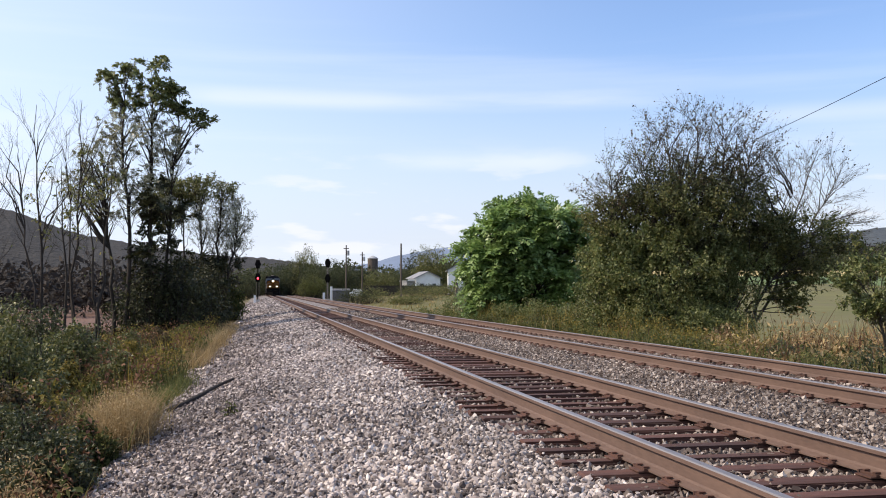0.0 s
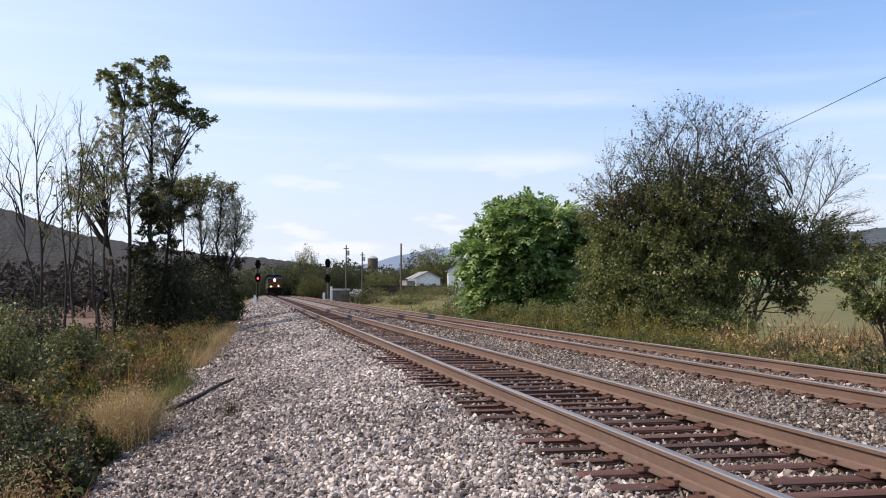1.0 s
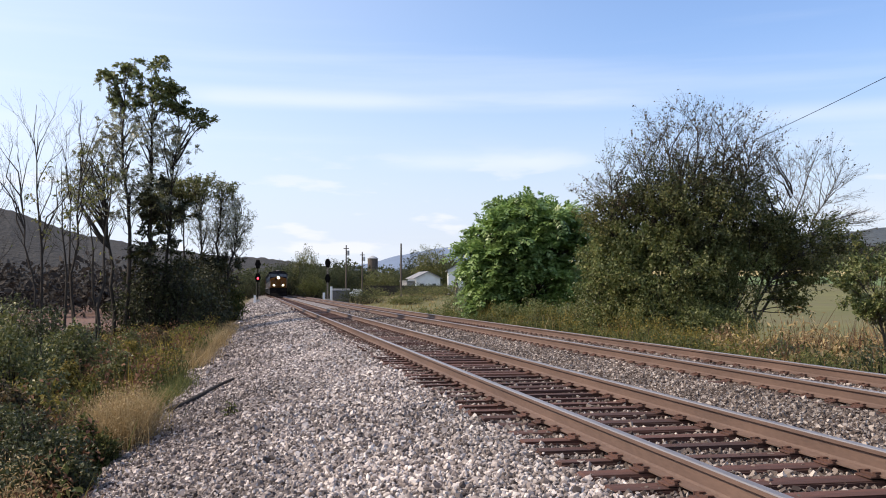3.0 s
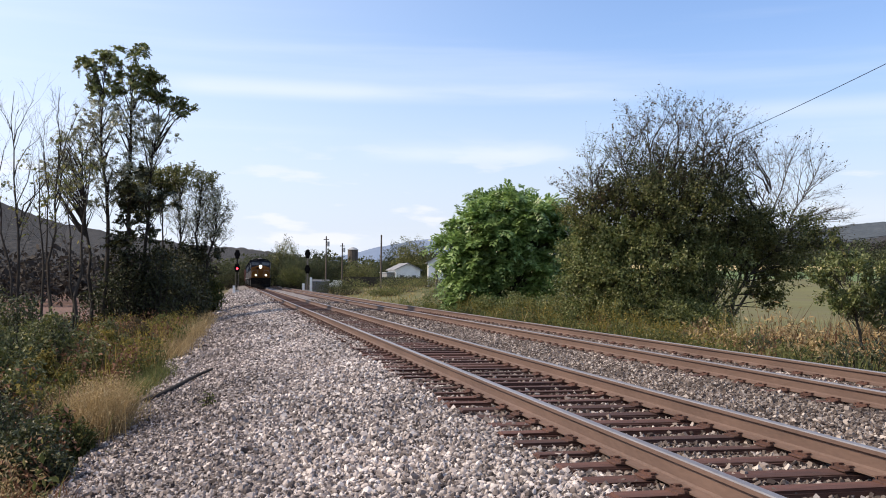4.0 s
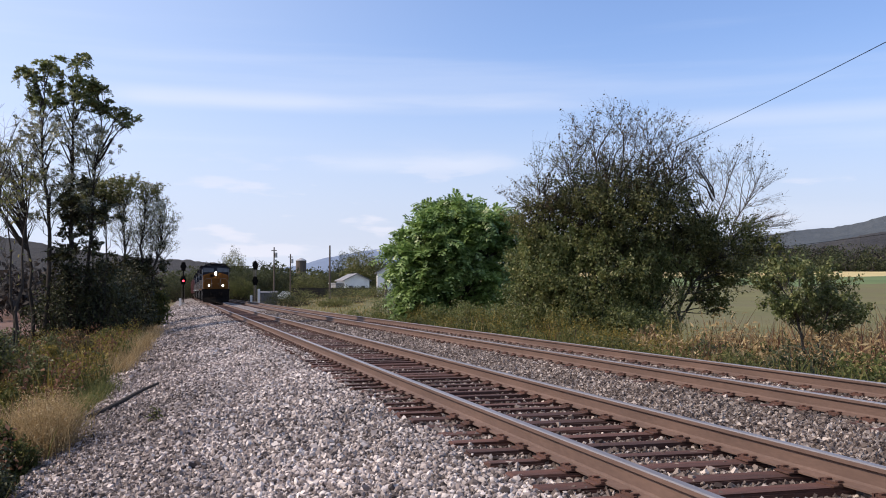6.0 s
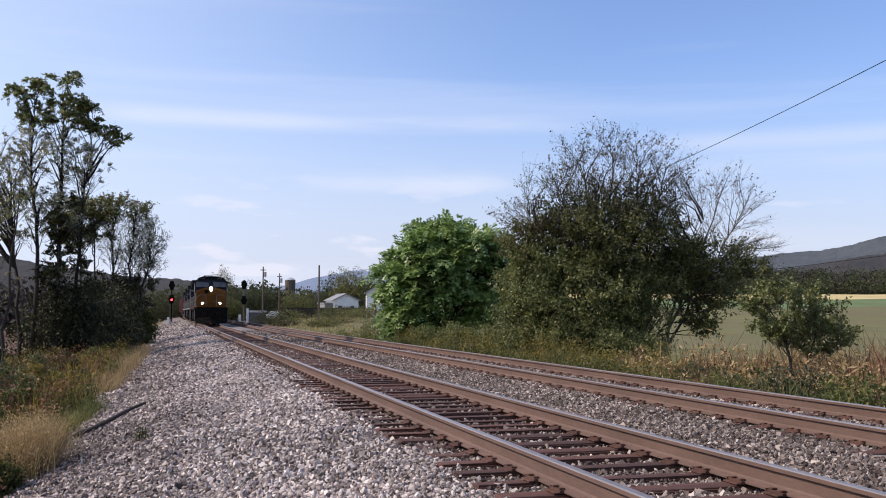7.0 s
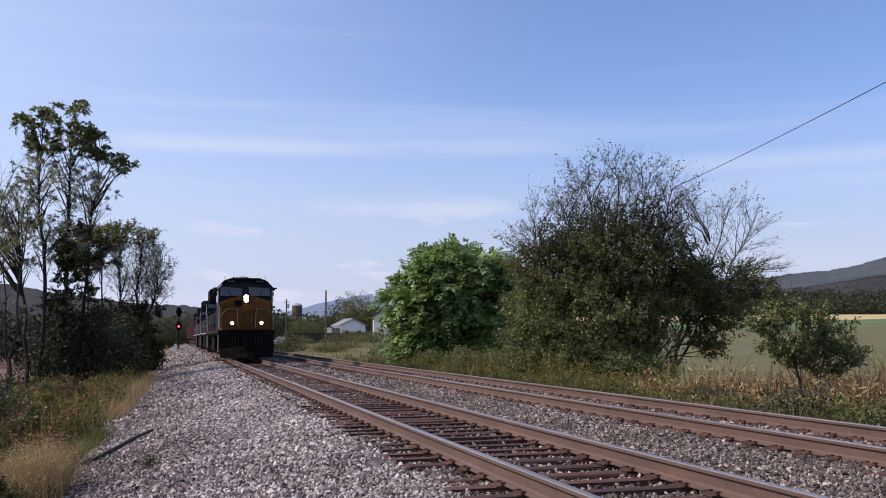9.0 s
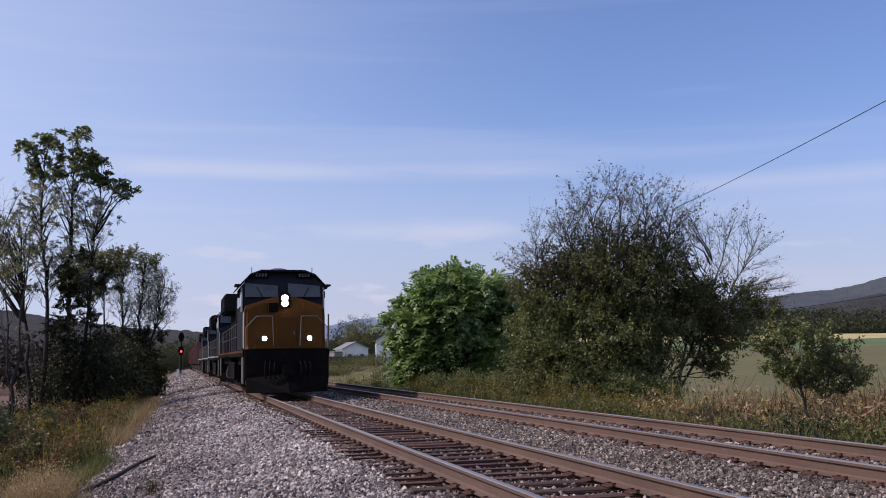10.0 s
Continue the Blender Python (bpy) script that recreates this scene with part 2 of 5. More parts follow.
M_CONCRETE = surface("concrete", (0.28, 0.27, 0.25), (0.45, 0.44, 0.41), 1.0, 20.0, 0.9, 0, 0.2, 0.01)
M_POLE = surface("weathered_pole", (0.06, 0.045, 0.035), (0.15, 0.12, 0.095), 2.0, 30.0, 0.9, 0, 0.4, 0.01, stretch=(1, 1, 0.1))
M_LAMP = glow("headlight_glow", (1.0, 0.86, 0.62), 60.0)
M_RED_LAMP = glow("red_signal_glow", (1.0, 0.03, 0.05), 9.0)


# ---- building helpers ----
def mesh_of(name, verts, faces, mats, smooth=False):
    me = bpy.data.meshes.new(name)
    me.from_pydata([tuple(map(float, v)) for v in verts], [], [tuple(map(int, q)) for q in faces])
    for m in (mats if isinstance(mats, (list, tuple)) else [mats]):
        me.materials.append(m)
    if smooth:
        me.polygons.foreach_set("use_smooth", [True] * len(me.polygons))
    me.update()
    return me


def quick_mesh(name, verts, faces, mats):
    """A large mesh from arrays; all its faces have the same number of corners."""
    verts, faces = np.asarray(verts, np.float32), np.asarray(faces, np.int32)
    me = bpy.data.meshes.new(name)
    k = faces.shape[1]
    me.vertices.add(len(verts)), me.loops.add(faces.size), me.polygons.add(len(faces))
    me.vertices.foreach_set("co", verts.ravel())
    me.loops.foreach_set("vertex_index", faces.ravel())
    me.polygons.foreach_set("loop_start", np.arange(0, faces.size, k, dtype=np.int32))
    me.polygons.foreach_set("loop_total", np.full(len(faces), k, np.int32))
    for m in (mats if isinstance(mats, (list, tuple)) else [mats]):
        me.materials.append(m)
    me.update(calc_edges=True)
    me.shade_flat()
    return me


def part(name, bm, material, parent, label=""):
    me = bpy.data.meshes.new(name)
    bm.normal_update()
    bm.to_mesh(me)
    bm.free()
    me.materials.append(material)
    ob = new(name, me)
    ob.parent = parent
    return tagged(ob, label)


def piece(name, me, parent, label=""):
    ob = new(name, me)
    ob.parent = parent
    return tagged(ob, label)


def box(bm, x0, x1, y0, y1, z0, z1, bevel=0.0):
    vs = bmesh.ops.create_cube(bm, size=1.0, matrix=Matrix.Translation(((x0 + x1) / 2, (y0 + y1) / 2, (z0 + z1) / 2)) @ Matrix.Diagonal((x1 - x0, y1 - y0, z1 - z0, 1)))["verts"]
    if bevel:
        bmesh.ops.bevel(bm, geom=list({e for v in vs for e in v.link_edges}), offset=bevel, segments=2, affect="EDGES")
    return bm


def rod(bm, a, b, r0, r1=None, sides=10):
    a, b = Vector(a), Vector(b)
    d = b - a
    m = Matrix.Translation((a + b) / 2) @ d.to_track_quat("Z", "Y").to_matrix().to_4x4()
    bmesh.ops.create_cone(bm, cap_ends=True, segments=sides, radius1=r0, radius2=r0 if r1 is None else r1, depth=d.length, matrix=m)
    return bm


def prism(bm, outline, x0, x1):
    """A solid with an outline in y, z, from x0 to x1."""
    a = [bm.verts.new((x0, y, z)) for y, z in outline]
    b = [bm.verts.new((x1, y, z)) for y, z in outline]
    bm.faces.new(a), bm.faces.new(b[::-1])
    for i in range(len(a)):
        j = (i + 1) % len(a)
        bm.faces.new((a[j], a[i], b[i], b[j]))
    bmesh.ops.recalc_face_normals(bm, faces=bm.faces)
    return bm


def lathe(bm, profile, axis_at=(0, 0, 0), sides=24):
    """Turned about the x axis; the profile is (x, radius)."""
    rings = []
    for x, r in profile:
        rings.append([bm.verts.new((axis_at[0] + x, axis_at[1] + r * math.cos(2 * math.pi * i / sides), axis_at[2] + r * math.sin(2 * math.pi * i / sides))) for i in range(sides)])
    for p, q in zip(rings, rings[1:]):
        for i in range(sides):
            j = (i + 1) % sides
            bm.faces.new((p[i], p[j], q[j], q[i]))
    bm.faces.new(rings[0]), bm.faces.new(rings[-1])
    bmesh.ops.recalc_face_normals(bm, faces=bm.faces)
    return bm


def thing(name, label, category, at=(0, 0, 0), turn=0, group=""):
    ob = new(name)
    ob.empty_display_size = 0.2
    ob.matrix_basis = pose(*at, 0, 0, turn)
    return tagged(ob, label, category, group)


# ---- the lie of the land ----
TRACK_X = (3.62, 7.57)
RAIL_HALF = 0.7525
CROSS_X = [-3000, -200, -60, -20, -9, -5.0, -3.0, -1.6, -0.8, 0.0, 1.2, 1.95, 2.35, 2.6, 4.85, 5.15, 5.45, 5.8, 6.3, 6.65, 8.5, 9.1, 9.7, 10.8, 14, 40, 300, 3000]
CROSS_Z = [-2.0, -1.9, -1.8, -1.75, -1.7, -1.6, -1.38, -0.98, -0.76, -0.52, -0.34, -0.225, -0.230, -0.238, -0.238, -0.225, -0.245, -0.218, -0.186, -0.204, -0.206, -0.205, -0.36, -0.8, -1.0, -1.2, -2.0, -2.0]


GRADE_Y = [-40, 6, 27, 45, 62, 100, 140, 190, 250, 330]
GRADE_Z = [0.10, 0.035, -0.055, -0.135, -0.20, -0.32, -0.45, -0.62, -0.83, -1.05]


def grade(y):
    """The line falls a little towards the distance."""
    return np.interp(np.asarray(y, float), GRADE_Y, GRADE_Z)


def ground_z(x, y):
    return np.interp(x, CROSS_X, CROSS_Z) + grade(y)


def sheet(name, xs, ys, height, mats, pick=None):
    xs, ys = np.asarray(xs, float), np.asarray(ys, float)
    gx, gy = np.meshgrid(xs, ys)
    v = np.stack([gx, gy, height(gx, gy)], -1).reshape(-1, 3)
    n, k = len(xs), len(ys)
    i = np.arange(n * k).reshape(k, n)
    f = np.stack([i[:-1, :-1], i[:-1, 1:], i[1:, 1:], i[1:, :-1]], -1).reshape(-1, 4)
    me = quick_mesh(name, v, f, mats)
    if pick is not None:
        c = v[f].mean(1)
        me.polygons.foreach_set("material_index", pick(c[:, 0], c[:, 1]).astype(np.int32))
    me.polygons.foreach_set("use_smooth", [True] * len(f))
    return new(name, me)


rng = np.random.default_rng(7)


def uneven(x, y, amount, size):
    return amount * (np.sin(x / size * 2.1 + 1.3 * np.sin(y / size * 1.3)) + np.sin(y / size * 1.7 + 2.0 * np.sin(x / size * 0.9))) * 0.5


def rise(x, y):
    """The meadow climbs gently towards the hills on the right."""
    k = np.clip((np.hypot(x, y) - 130) / 430, 0, 1)
    return 12.5 * k * k * (3 - 2 * k) * np.clip((x - 45) / 70, 0, 1)


def village_bank(x, y):
    """A low bank carries the village to the right of the line."""
    return 1.5 * np.clip((x - 13) / 14, 0, 1) * np.clip((y - 85) / 70, 0, 1) * np.clip((90 - x) / 30, 0, 1)


def terrain_z(x, y):
    under = np.where((x > -1.5) & (x < 9.4), -0.22, 0.0)
    rough = np.where((x > -2.0) & (x < 9.8), 0.0, 1.0)
    return ground_z(x, y) + under + rough * uneven(x, y, 0.07, 1.7) + np.clip((np.abs(x) - 20) / 30, 0, 1) * uneven(x, y, 0.25, 19) + rise(x, y) + village_bank(x, y)


span = np.concatenate([[-3000, -1500, -700, -350, -200, -120, -80, -55, -40, -30, -24, -20], np.arange(-17, 22, 0.5), [24, 28, 33, 40, 50, 62, 80, 100, 120, 145, 170, 200, 230, 260, 290, 320, 350, 380, 410, 450, 500, 600, 700, 900, 1500, 3000]])
reach = np.concatenate([[-400, -100, -40, -20, -10], np.arange(-5, 60, 0.5), np.arange(60, 140, 3), [150, 165, 180, 200, 220, 240, 260, 280, 300, 320, 340, 360, 380, 400, 420, 440, 460, 500, 600, 800, 1200, 2000, 3000]])


def land_use(x, y):
    meadow = (x > 14.5) & (y > 5)
    far = np.hypot(x, y)
    stubble = meadow & (far > 385) & (far < 570) & (x > 120)
    green = meadow & (far > 300) & (far < 385) & (x > 120)
    russet = (x < -9) & (y > 36)
    return np.where(stubble, 2, np.where(green, 4, np.where(meadow, 1, np.where(russet, 3, 0))))


tagged(sheet("ground", span, reach, terrain_z, [M_SOIL, M_MEADOW, M_STUBBLE, M_RUSSET_FIELD, M_GREEN_FIELD], land_use), "weedy verge and open fields beside a railway", kind="structure")

bed_x = np.concatenate([[-1.95], np.linspace(-1.7, 9.4, 46), [9.7]])
bed_y = np.concatenate([np.arange(-6, 60, 0.5), np.arange(60, 330, 5)])


def bed_z(x, y):
    edge = np.where((x < -1.8) | (x > 9.5), -0.3, 0.0)
    filled = np.where((x > 2.4) & (x < 4.85), 0.032 * np.clip((y - 16) / 6, 0, 1), 0.0)
    return ground_z(x, y) + edge + filled + uneven(x, y, 0.012, 0.8)


tagged(sheet("ballast_bed", bed_x, bed_y, bed_z, [M_BALLAST]), "bed of grey crushed stone under the tracks", kind="structure")


# ---- tracks ----
RAIL_OUTLINE = [(-0.075, -0.18), (0.075, -0.18), (0.075, -0.168), (0.022, -0.15), (0.010, -0.135), (0.009, -0.055), (0.013, -0.045), (0.036, -0.036), (0.036, -0.008), (0.028, 0.0), (-0.028, 0.0), (-0.036, -0.008), (-0.036, -0.036), (-0.013, -0.045), (-0.009, -0.055), (-0.010, -0.135), (-0.022, -0.15), (-0.075, -0.168)]


def rail_mesh(x):
    ys = np.concatenate([np.arange(-6, 60, 1.5), np.arange(60, 331, 10)])
    k = len(RAIL_OUTLINE)
    v = [(x + a, y, b + float(grade(y))) for y in ys for a, b in RAIL_OUTLINE]
    f = [(i * k + j, i * k + (j + 1) % k, (i + 1) * k + (j + 1) % k, (i + 1) * k + j) for i in range(len(ys) - 1) for j in range(k)]
    me = mesh_of("rail", v, f, [M_RUST, M_HEAD])
    for p in me.polygons:
        if p.index % k in (8, 9, 10):
            p.material_index = 1
    bm = bmesh.new()
    bm.from_mesh(me)
    bmesh.ops.recalc_face_normals(bm, faces=bm.faces)
    bm.to_mesh(me)
    bm.free()
    return me


def tie_mesh(seed):
    r = random.Random(seed)
    bm = bmesh.new()
    box(bm, -1.3, 1.3, -0.105, 0.105, -0.36, -0.188, 0.016)
    for v in bm.verts:
        v.co += Vector((r.uniform(-0.015, 0.015), r.uniform(-0.008, 0.008), r.uniform(-0.006, 0.006)))
    me = bpy.data.meshes.new("tie")
    bm.to_mesh(me)
    bm.free()
    me.materials.append(M_TIE)
    return me


def plate_mesh():
    """A ridged tie plate with four spikes and a rail anchor."""
    bm = bmesh.new()
    box(bm, -0.15, 0.15, -0.095, 0.095, -0.186, -0.176)
    for sx in (-1, 1):
        box(bm, sx * 0.095 - 0.012, sx * 0.095 + 0.012, -0.095, 0.095, -0.175, -0.160)
        for sy in (-0.06, 0.06):
            box(bm, sx * 0.085 - 0.013, sx * 0.085 + 0.013, sy - 0.012, sy + 0.012, -0.175, -0.152)
            box(bm, sx * 0.080 - 0.022, sx * 0.080 + 0.022, sy - 0.016, sy + 0.016, -0.156, -0.147)
        box(bm, sx * 0.06 - 0.04, sx * 0.06 + 0.04, 0.118, 0.136, -0.20, -0.160)
    me = bpy.data.meshes.new("tie_plate")
    bm.to_mesh(me)
    bm.free()
    me.materials.append(M_PLATE)
    return me


TIES = [tie_mesh(i) for i in range(6)]
PLATE = plate_mesh()


def track(name, x, label, near_ties, plates):
    tr = tagged(new(name), label, kind="structure")
    for s in (-1, 1):
        piece("rail", rail_mesh(x + s * RAIL_HALF), tr, "rust-brown steel rail with a polished head")
    r = random.Random(name)
    y, n, far = -3.0, 0, []
    while y < 330:
        turn = r.uniform(-0.6, 0.6)
        m = pose(x + r.uniform(-0.05, 0.05), y, float(grade(y)) + r.uniform(-0.012, 0.004), 0, 0, turn)
        if n < near_ties:
            piece("tie", TIES[r.randrange(6)], tr).matrix_basis = m
            if n < plates:
                for s in (-1, 1):
                    piece("tie_plate", PLATE, tr).matrix_basis = pose(x + s * RAIL_HALF, y, float(grade(y)))
        else:
            far.append((m.translation, turn))
        y += 0.52 + r.uniform(-0.03, 0.03)
        n += 1
    v, f = [], []
    for p, _ in far:
        b = len(v)
        v += [(p.x + sx * 1.3, p.y + sy * 0.115, p.z + z) for z in (-0.36, -0.185) for sx, sy in ((-1, -1), (1, -1), (1, 1), (-1, 1))]
        f += [(b + 4, b + 5, b + 6, b + 7), (b, b + 1, b + 5, b + 4), (b + 1, b + 2, b + 6, b + 5), (b + 2, b + 3, b + 7, b + 6), (b + 3, b, b + 4, b + 7)]
    tagged(piece("far_ties", mesh_of("far_ties", v, f, M_TIE), tr), kind="stuff")


track("track_1", TRACK_X[0], "main railway track with rusty rails on dark wooden ties", 150, 90)
track("track_2", TRACK_X[1], "second railway track with rusty rails half sunk in stone", 110, 90)


# ---- plants ----
def tubes(name, segs, mat, sides=5):
    """Tapered limbs from rows of (start, end, radius, radius)."""
    a = np.array([s[0] for s in segs], float)
    b = np.array([s[1] for s in segs], float)
    ra, rb = np.array([s[2] for s in segs]), np.array([s[3] for s in segs])
    d = b - a
    d /= np.linalg.norm(d, axis=1, keepdims=True) + 1e-9
    up = np.where(np.abs(d[:, 2:3]) > 0.9, [[1.0, 0, 0]], [[0, 0, 1.0]])
    u = np.cross(d, up)
    u /= np.linalg.norm(u, axis=1, keepdims=True) + 1e-9
    w = np.cross(d, u)
    ang = np.arange(sides) * 2 * np.pi / sides
    ring = u[:, None] * np.cos(ang)[None, :, None] + w[:, None] * np.sin(ang)[None, :, None]
    v = np.concatenate([a[:, None] + ring * ra[:, None, None], b[:, None] + ring * rb[:, None, None]], 1).reshape(-1, 3)
    base = np.arange(len(segs))[:, None] * 2 * sides
    i, j = np.arange(sides), (np.arange(sides) + 1) % sides
    f = np.stack([base + i, base + j, base + sides + j, base + sides + i], -1).reshape(-1, 4)
    me = quick_mesh(name, v, f, mat)
    me.polygons.foreach_set("use_smooth", [True] * len(me.polygons))
    return me


def leaves(name, at, length, width, mat, r, droop=0.2, out=None):
    """One folded leaf for each place."""
    n = len(at)
    d = r.normal(size=(n, 3))
    if out is not None:
        d = d * 0.6 + out
    d[:, 2] -= droop
    d /= np.linalg.norm(d, axis=1, keepdims=True)
    side = np.cross(d, r.normal(size=(n, 3)) * 0.6 + [0, 0, 1.0])
    side /= np.linalg.norm(side, axis=1, keepdims=True) + 1e-9
    nor = np.cross(side, d)
    s = r.uniform(0.6, 1.3, (n, 1))
    L, W = d * length * s, side * width * s * 0.5
    v = np.stack([at, at + L * 0.45 + W + nor * width * 0.12, at + L, at + L * 0.45 - W + nor * width * 0.12], 1).reshape(-1, 3)
    f = np.arange(4 * n).reshape(n, 4)
    return quick_mesh(name, v, f, mat)


def fronds(name, tips, outs, each, length, width, mat, r, pairs=6):
    """Pinnate leaves: arching stalks that spread from each tip, with leaflets in pairs."""
    n = len(tips) * each
    o = np.repeat(tips, each, 0)
    d = np.repeat(outs, each, 0) * 0.55 + r.normal(size=(n, 3)) * 0.6 + [0, 0, 0.3]
    d /= np.linalg.norm(d, axis=1, keepdims=True)
    size = length * r.uniform(0.6, 1.2, n)
    u = np.linspace(0.18, 1.0, pairs)
    droop = r.uniform(0.2, 0.7, n)
    at = o[:, None] + d[:, None] * (size[:, None] * u)[..., None]
    at[..., 2] -= droop[:, None] * size[:, None] * u ** 2
    tang = np.repeat(d[:, None], pairs, 1)
    tang[..., 2] -= 2 * droop[:, None] * u
    tang /= np.linalg.norm(tang, axis=2, keepdims=True)
    side = np.cross(tang, r.normal(size=(n, 1, 3)) * 0.35 + [0, 0, 1.0])
    side /= np.linalg.norm(side, axis=2, keepdims=True) + 1e-9
    up = np.cross(side, tang)
    v = []
    for k in (-1, 1):
        way = side * k * 0.85 + tang * 0.5 - up * 0.22 + r.normal(size=tang.shape) * 0.12
        long = way * (size[:, None] * 0.31 * (1.1 - 0.5 * np.abs(u - 0.45)))[..., None]
        wide = np.cross(up, way) * width * 0.5
        v.append(np.stack([at, at + long * 0.45 + wide, at + long, at + long * 0.45 - wide], 2))
    v = np.concatenate(v).reshape(-1, 3)
    return quick_mesh(name, v, np.arange(len(v)).reshape(-1, 4), mat)


def bend(r, a, b, sag, n, crook=0.035):
    """A crooked line from a to b in n steps."""
    k = np.linspace(0, 1, n + 1)[:, None]
    size = np.linalg.norm(np.subtract(b, a))
    pts = np.asarray(a) * (1 - k) + np.asarray(b) * k
    pts[1:-1] += r.normal(size=(n - 1, 3)) * size * crook
    pts[:, 2] += sag * size * np.sin(np.pi * k[:, 0])
    return pts


def tree(name, label, at, seed, stems, zones, bark, radius=0.15, category="tree", twigs=9, scale=1.0, rise=0.55, fan=0.25, pinnate=False):
    """stems: (x at foot, x at top, height). zones of the crown: (x, z, half width, half height, half depth, clusters, size of one,
    leaves on each, leaf length, leaf width, material); with pinnate the leaves are rosettes of fronds.
    rise: how steeply limbs climb; fan: how far twigs run on outwards. Every cluster hangs on a limb of its own, with twigs, and the leaves sit on the twigs."""
    r = np.random.default_rng(seed)
    stems = [tuple(scale * q for q in s) for s in stems]
    zones = [tuple(scale * q for q in z[:5]) + (z[5], scale * z[6], z[7], scale * z[8], scale * z[9], z[10]) for z in zones]
    t = thing(name, label, category, (at[0], at[1], float(terrain_z(np.array(at[0]), np.array(at[1])))))
    segs, fine, lines = [], [], []
    for x0, x1, h in stems:
        line = bend(r, (x0, r.normal() * 0.2, -0.3), (x1, r.normal() * 0.4, h), 0.0, 9, 0.008)
        lines.append(line)
        w = radius * (h / stems[0][2]) ** 0.7 * np.linspace(1.0, 0.12, 10)
        segs += [(line[i], line[i + 1], w[i], w[i + 1]) for i in range(9)]
    spine = np.concatenate([np.column_stack([np.interp(np.linspace(0, 9, 40), range(10), ln[:, c]) for c in range(3)]) for ln in lines])
    by_mat = {}
    for cx, cz, rx, rz, ry, n, size, count, length, width, mat in zones:
        placed = []
        for _ in range(n):
            best, far = None, -1
            for _ in range(6):
                d = r.normal(size=3)
                d *= r.uniform(0.25, 1.0) ** 0.4 / np.linalg.norm(d)
                c = np.array([cx + d[0] * rx, d[1] * ry, cz + d[2] * rz])
                gap = min([np.linalg.norm(c - q) for q in placed], default=9)
                if gap > far:
                    best, far = c, gap
            placed.append(best)
        for c in placed:
            s = size * r.uniform(0.65, 1.3)
            reachable = spine[spine[:, 2] < max(c[2] - 0.3 * s, 0.4)]
            if not len(reachable):
                reachable = spine[:4]
            drop = np.abs(reachable[:, :2] - c[:2]).sum(1)
            foot = reachable[np.argmin(drop * 1.0 + np.abs(c[2] - reachable[:, 2] - rise * drop - 0.4))]
            limb = bend(r, foot, c, 0.04, 4)
            w = radius * np.clip(np.linalg.norm(c - foot) / 7, 0.1, 0.45) * np.linspace(1.0, 0.22, 5)
            segs += [(limb[i], limb[i + 1], w[i], w[i + 1]) for i in range(4)]
            way = (c - foot) / (np.linalg.norm(c - foot) + 1e-6)
            ends = []
            for _ in range(twigs):
                o = limb[2] + (limb[4] - limb[2]) * r.uniform(0, 1)
                d = r.normal(size=3)
                e = c + d / np.linalg.norm(d) * [1.1, 1.1, 0.65] * s * r.uniform(0.5, 1.0) + way * s * fan + [0, 0, 0.12 * s]
                m = (o + e) / 2 + r.normal(size=3) * 0.08 * s
                k = max(0.006, radius * 0.045)
                fine += [(o, m, k, k * 0.7), (m, e, k * 0.7, k * 0.35)]
                for _ in range(2):
                    g = m + (e - m) * r.uniform(0.1, 0.8)
                    q = g + (e - o) * 0.3 + r.normal(size=3) * 0.22 * s
                    fine.append((g, q, k * 0.55, k * 0.3))
                    ends.append((g, q))
                ends.append((m, e))
            if count:
                ends = np.array(ends)
                pick = r.integers(0, len(ends), max(1, int(count * (s / size) ** 2)))
                k = r.uniform(0.1, 1.05, (len(pick), 1))
                p = ends[pick, 0] * (1 - k) + ends[pick, 1] * k + r.normal(size=(len(pick), 3)) * 0.07 * s
                by_mat.setdefault((mat.name, length, width), [mat, [], []])[1].append(p)
                by_mat[(mat.name, length, width)][2].append((p - foot) / (np.linalg.norm(p - foot, axis=1, keepdims=True) + 1e-6))
    piece("trunk", tubes("trunk", segs, bark, 6), t, "dark bark with crooked limbs")
    piece("twig", tubes("twig", fine, bark, 3), t, "fine twigs")
    for (_, length, width), (mat, ps, ways) in by_mat.items():
        p, out = np.concatenate(ps), np.concatenate(ways)
        p, out = p[p[:, 2] > 0.05], out[p[:, 2] > 0.05]
        piece("crown", fronds("crown", p, out, 6, length, width, mat, r) if pinnate else leaves("crown", p, length, width, mat, r), t)
    return t


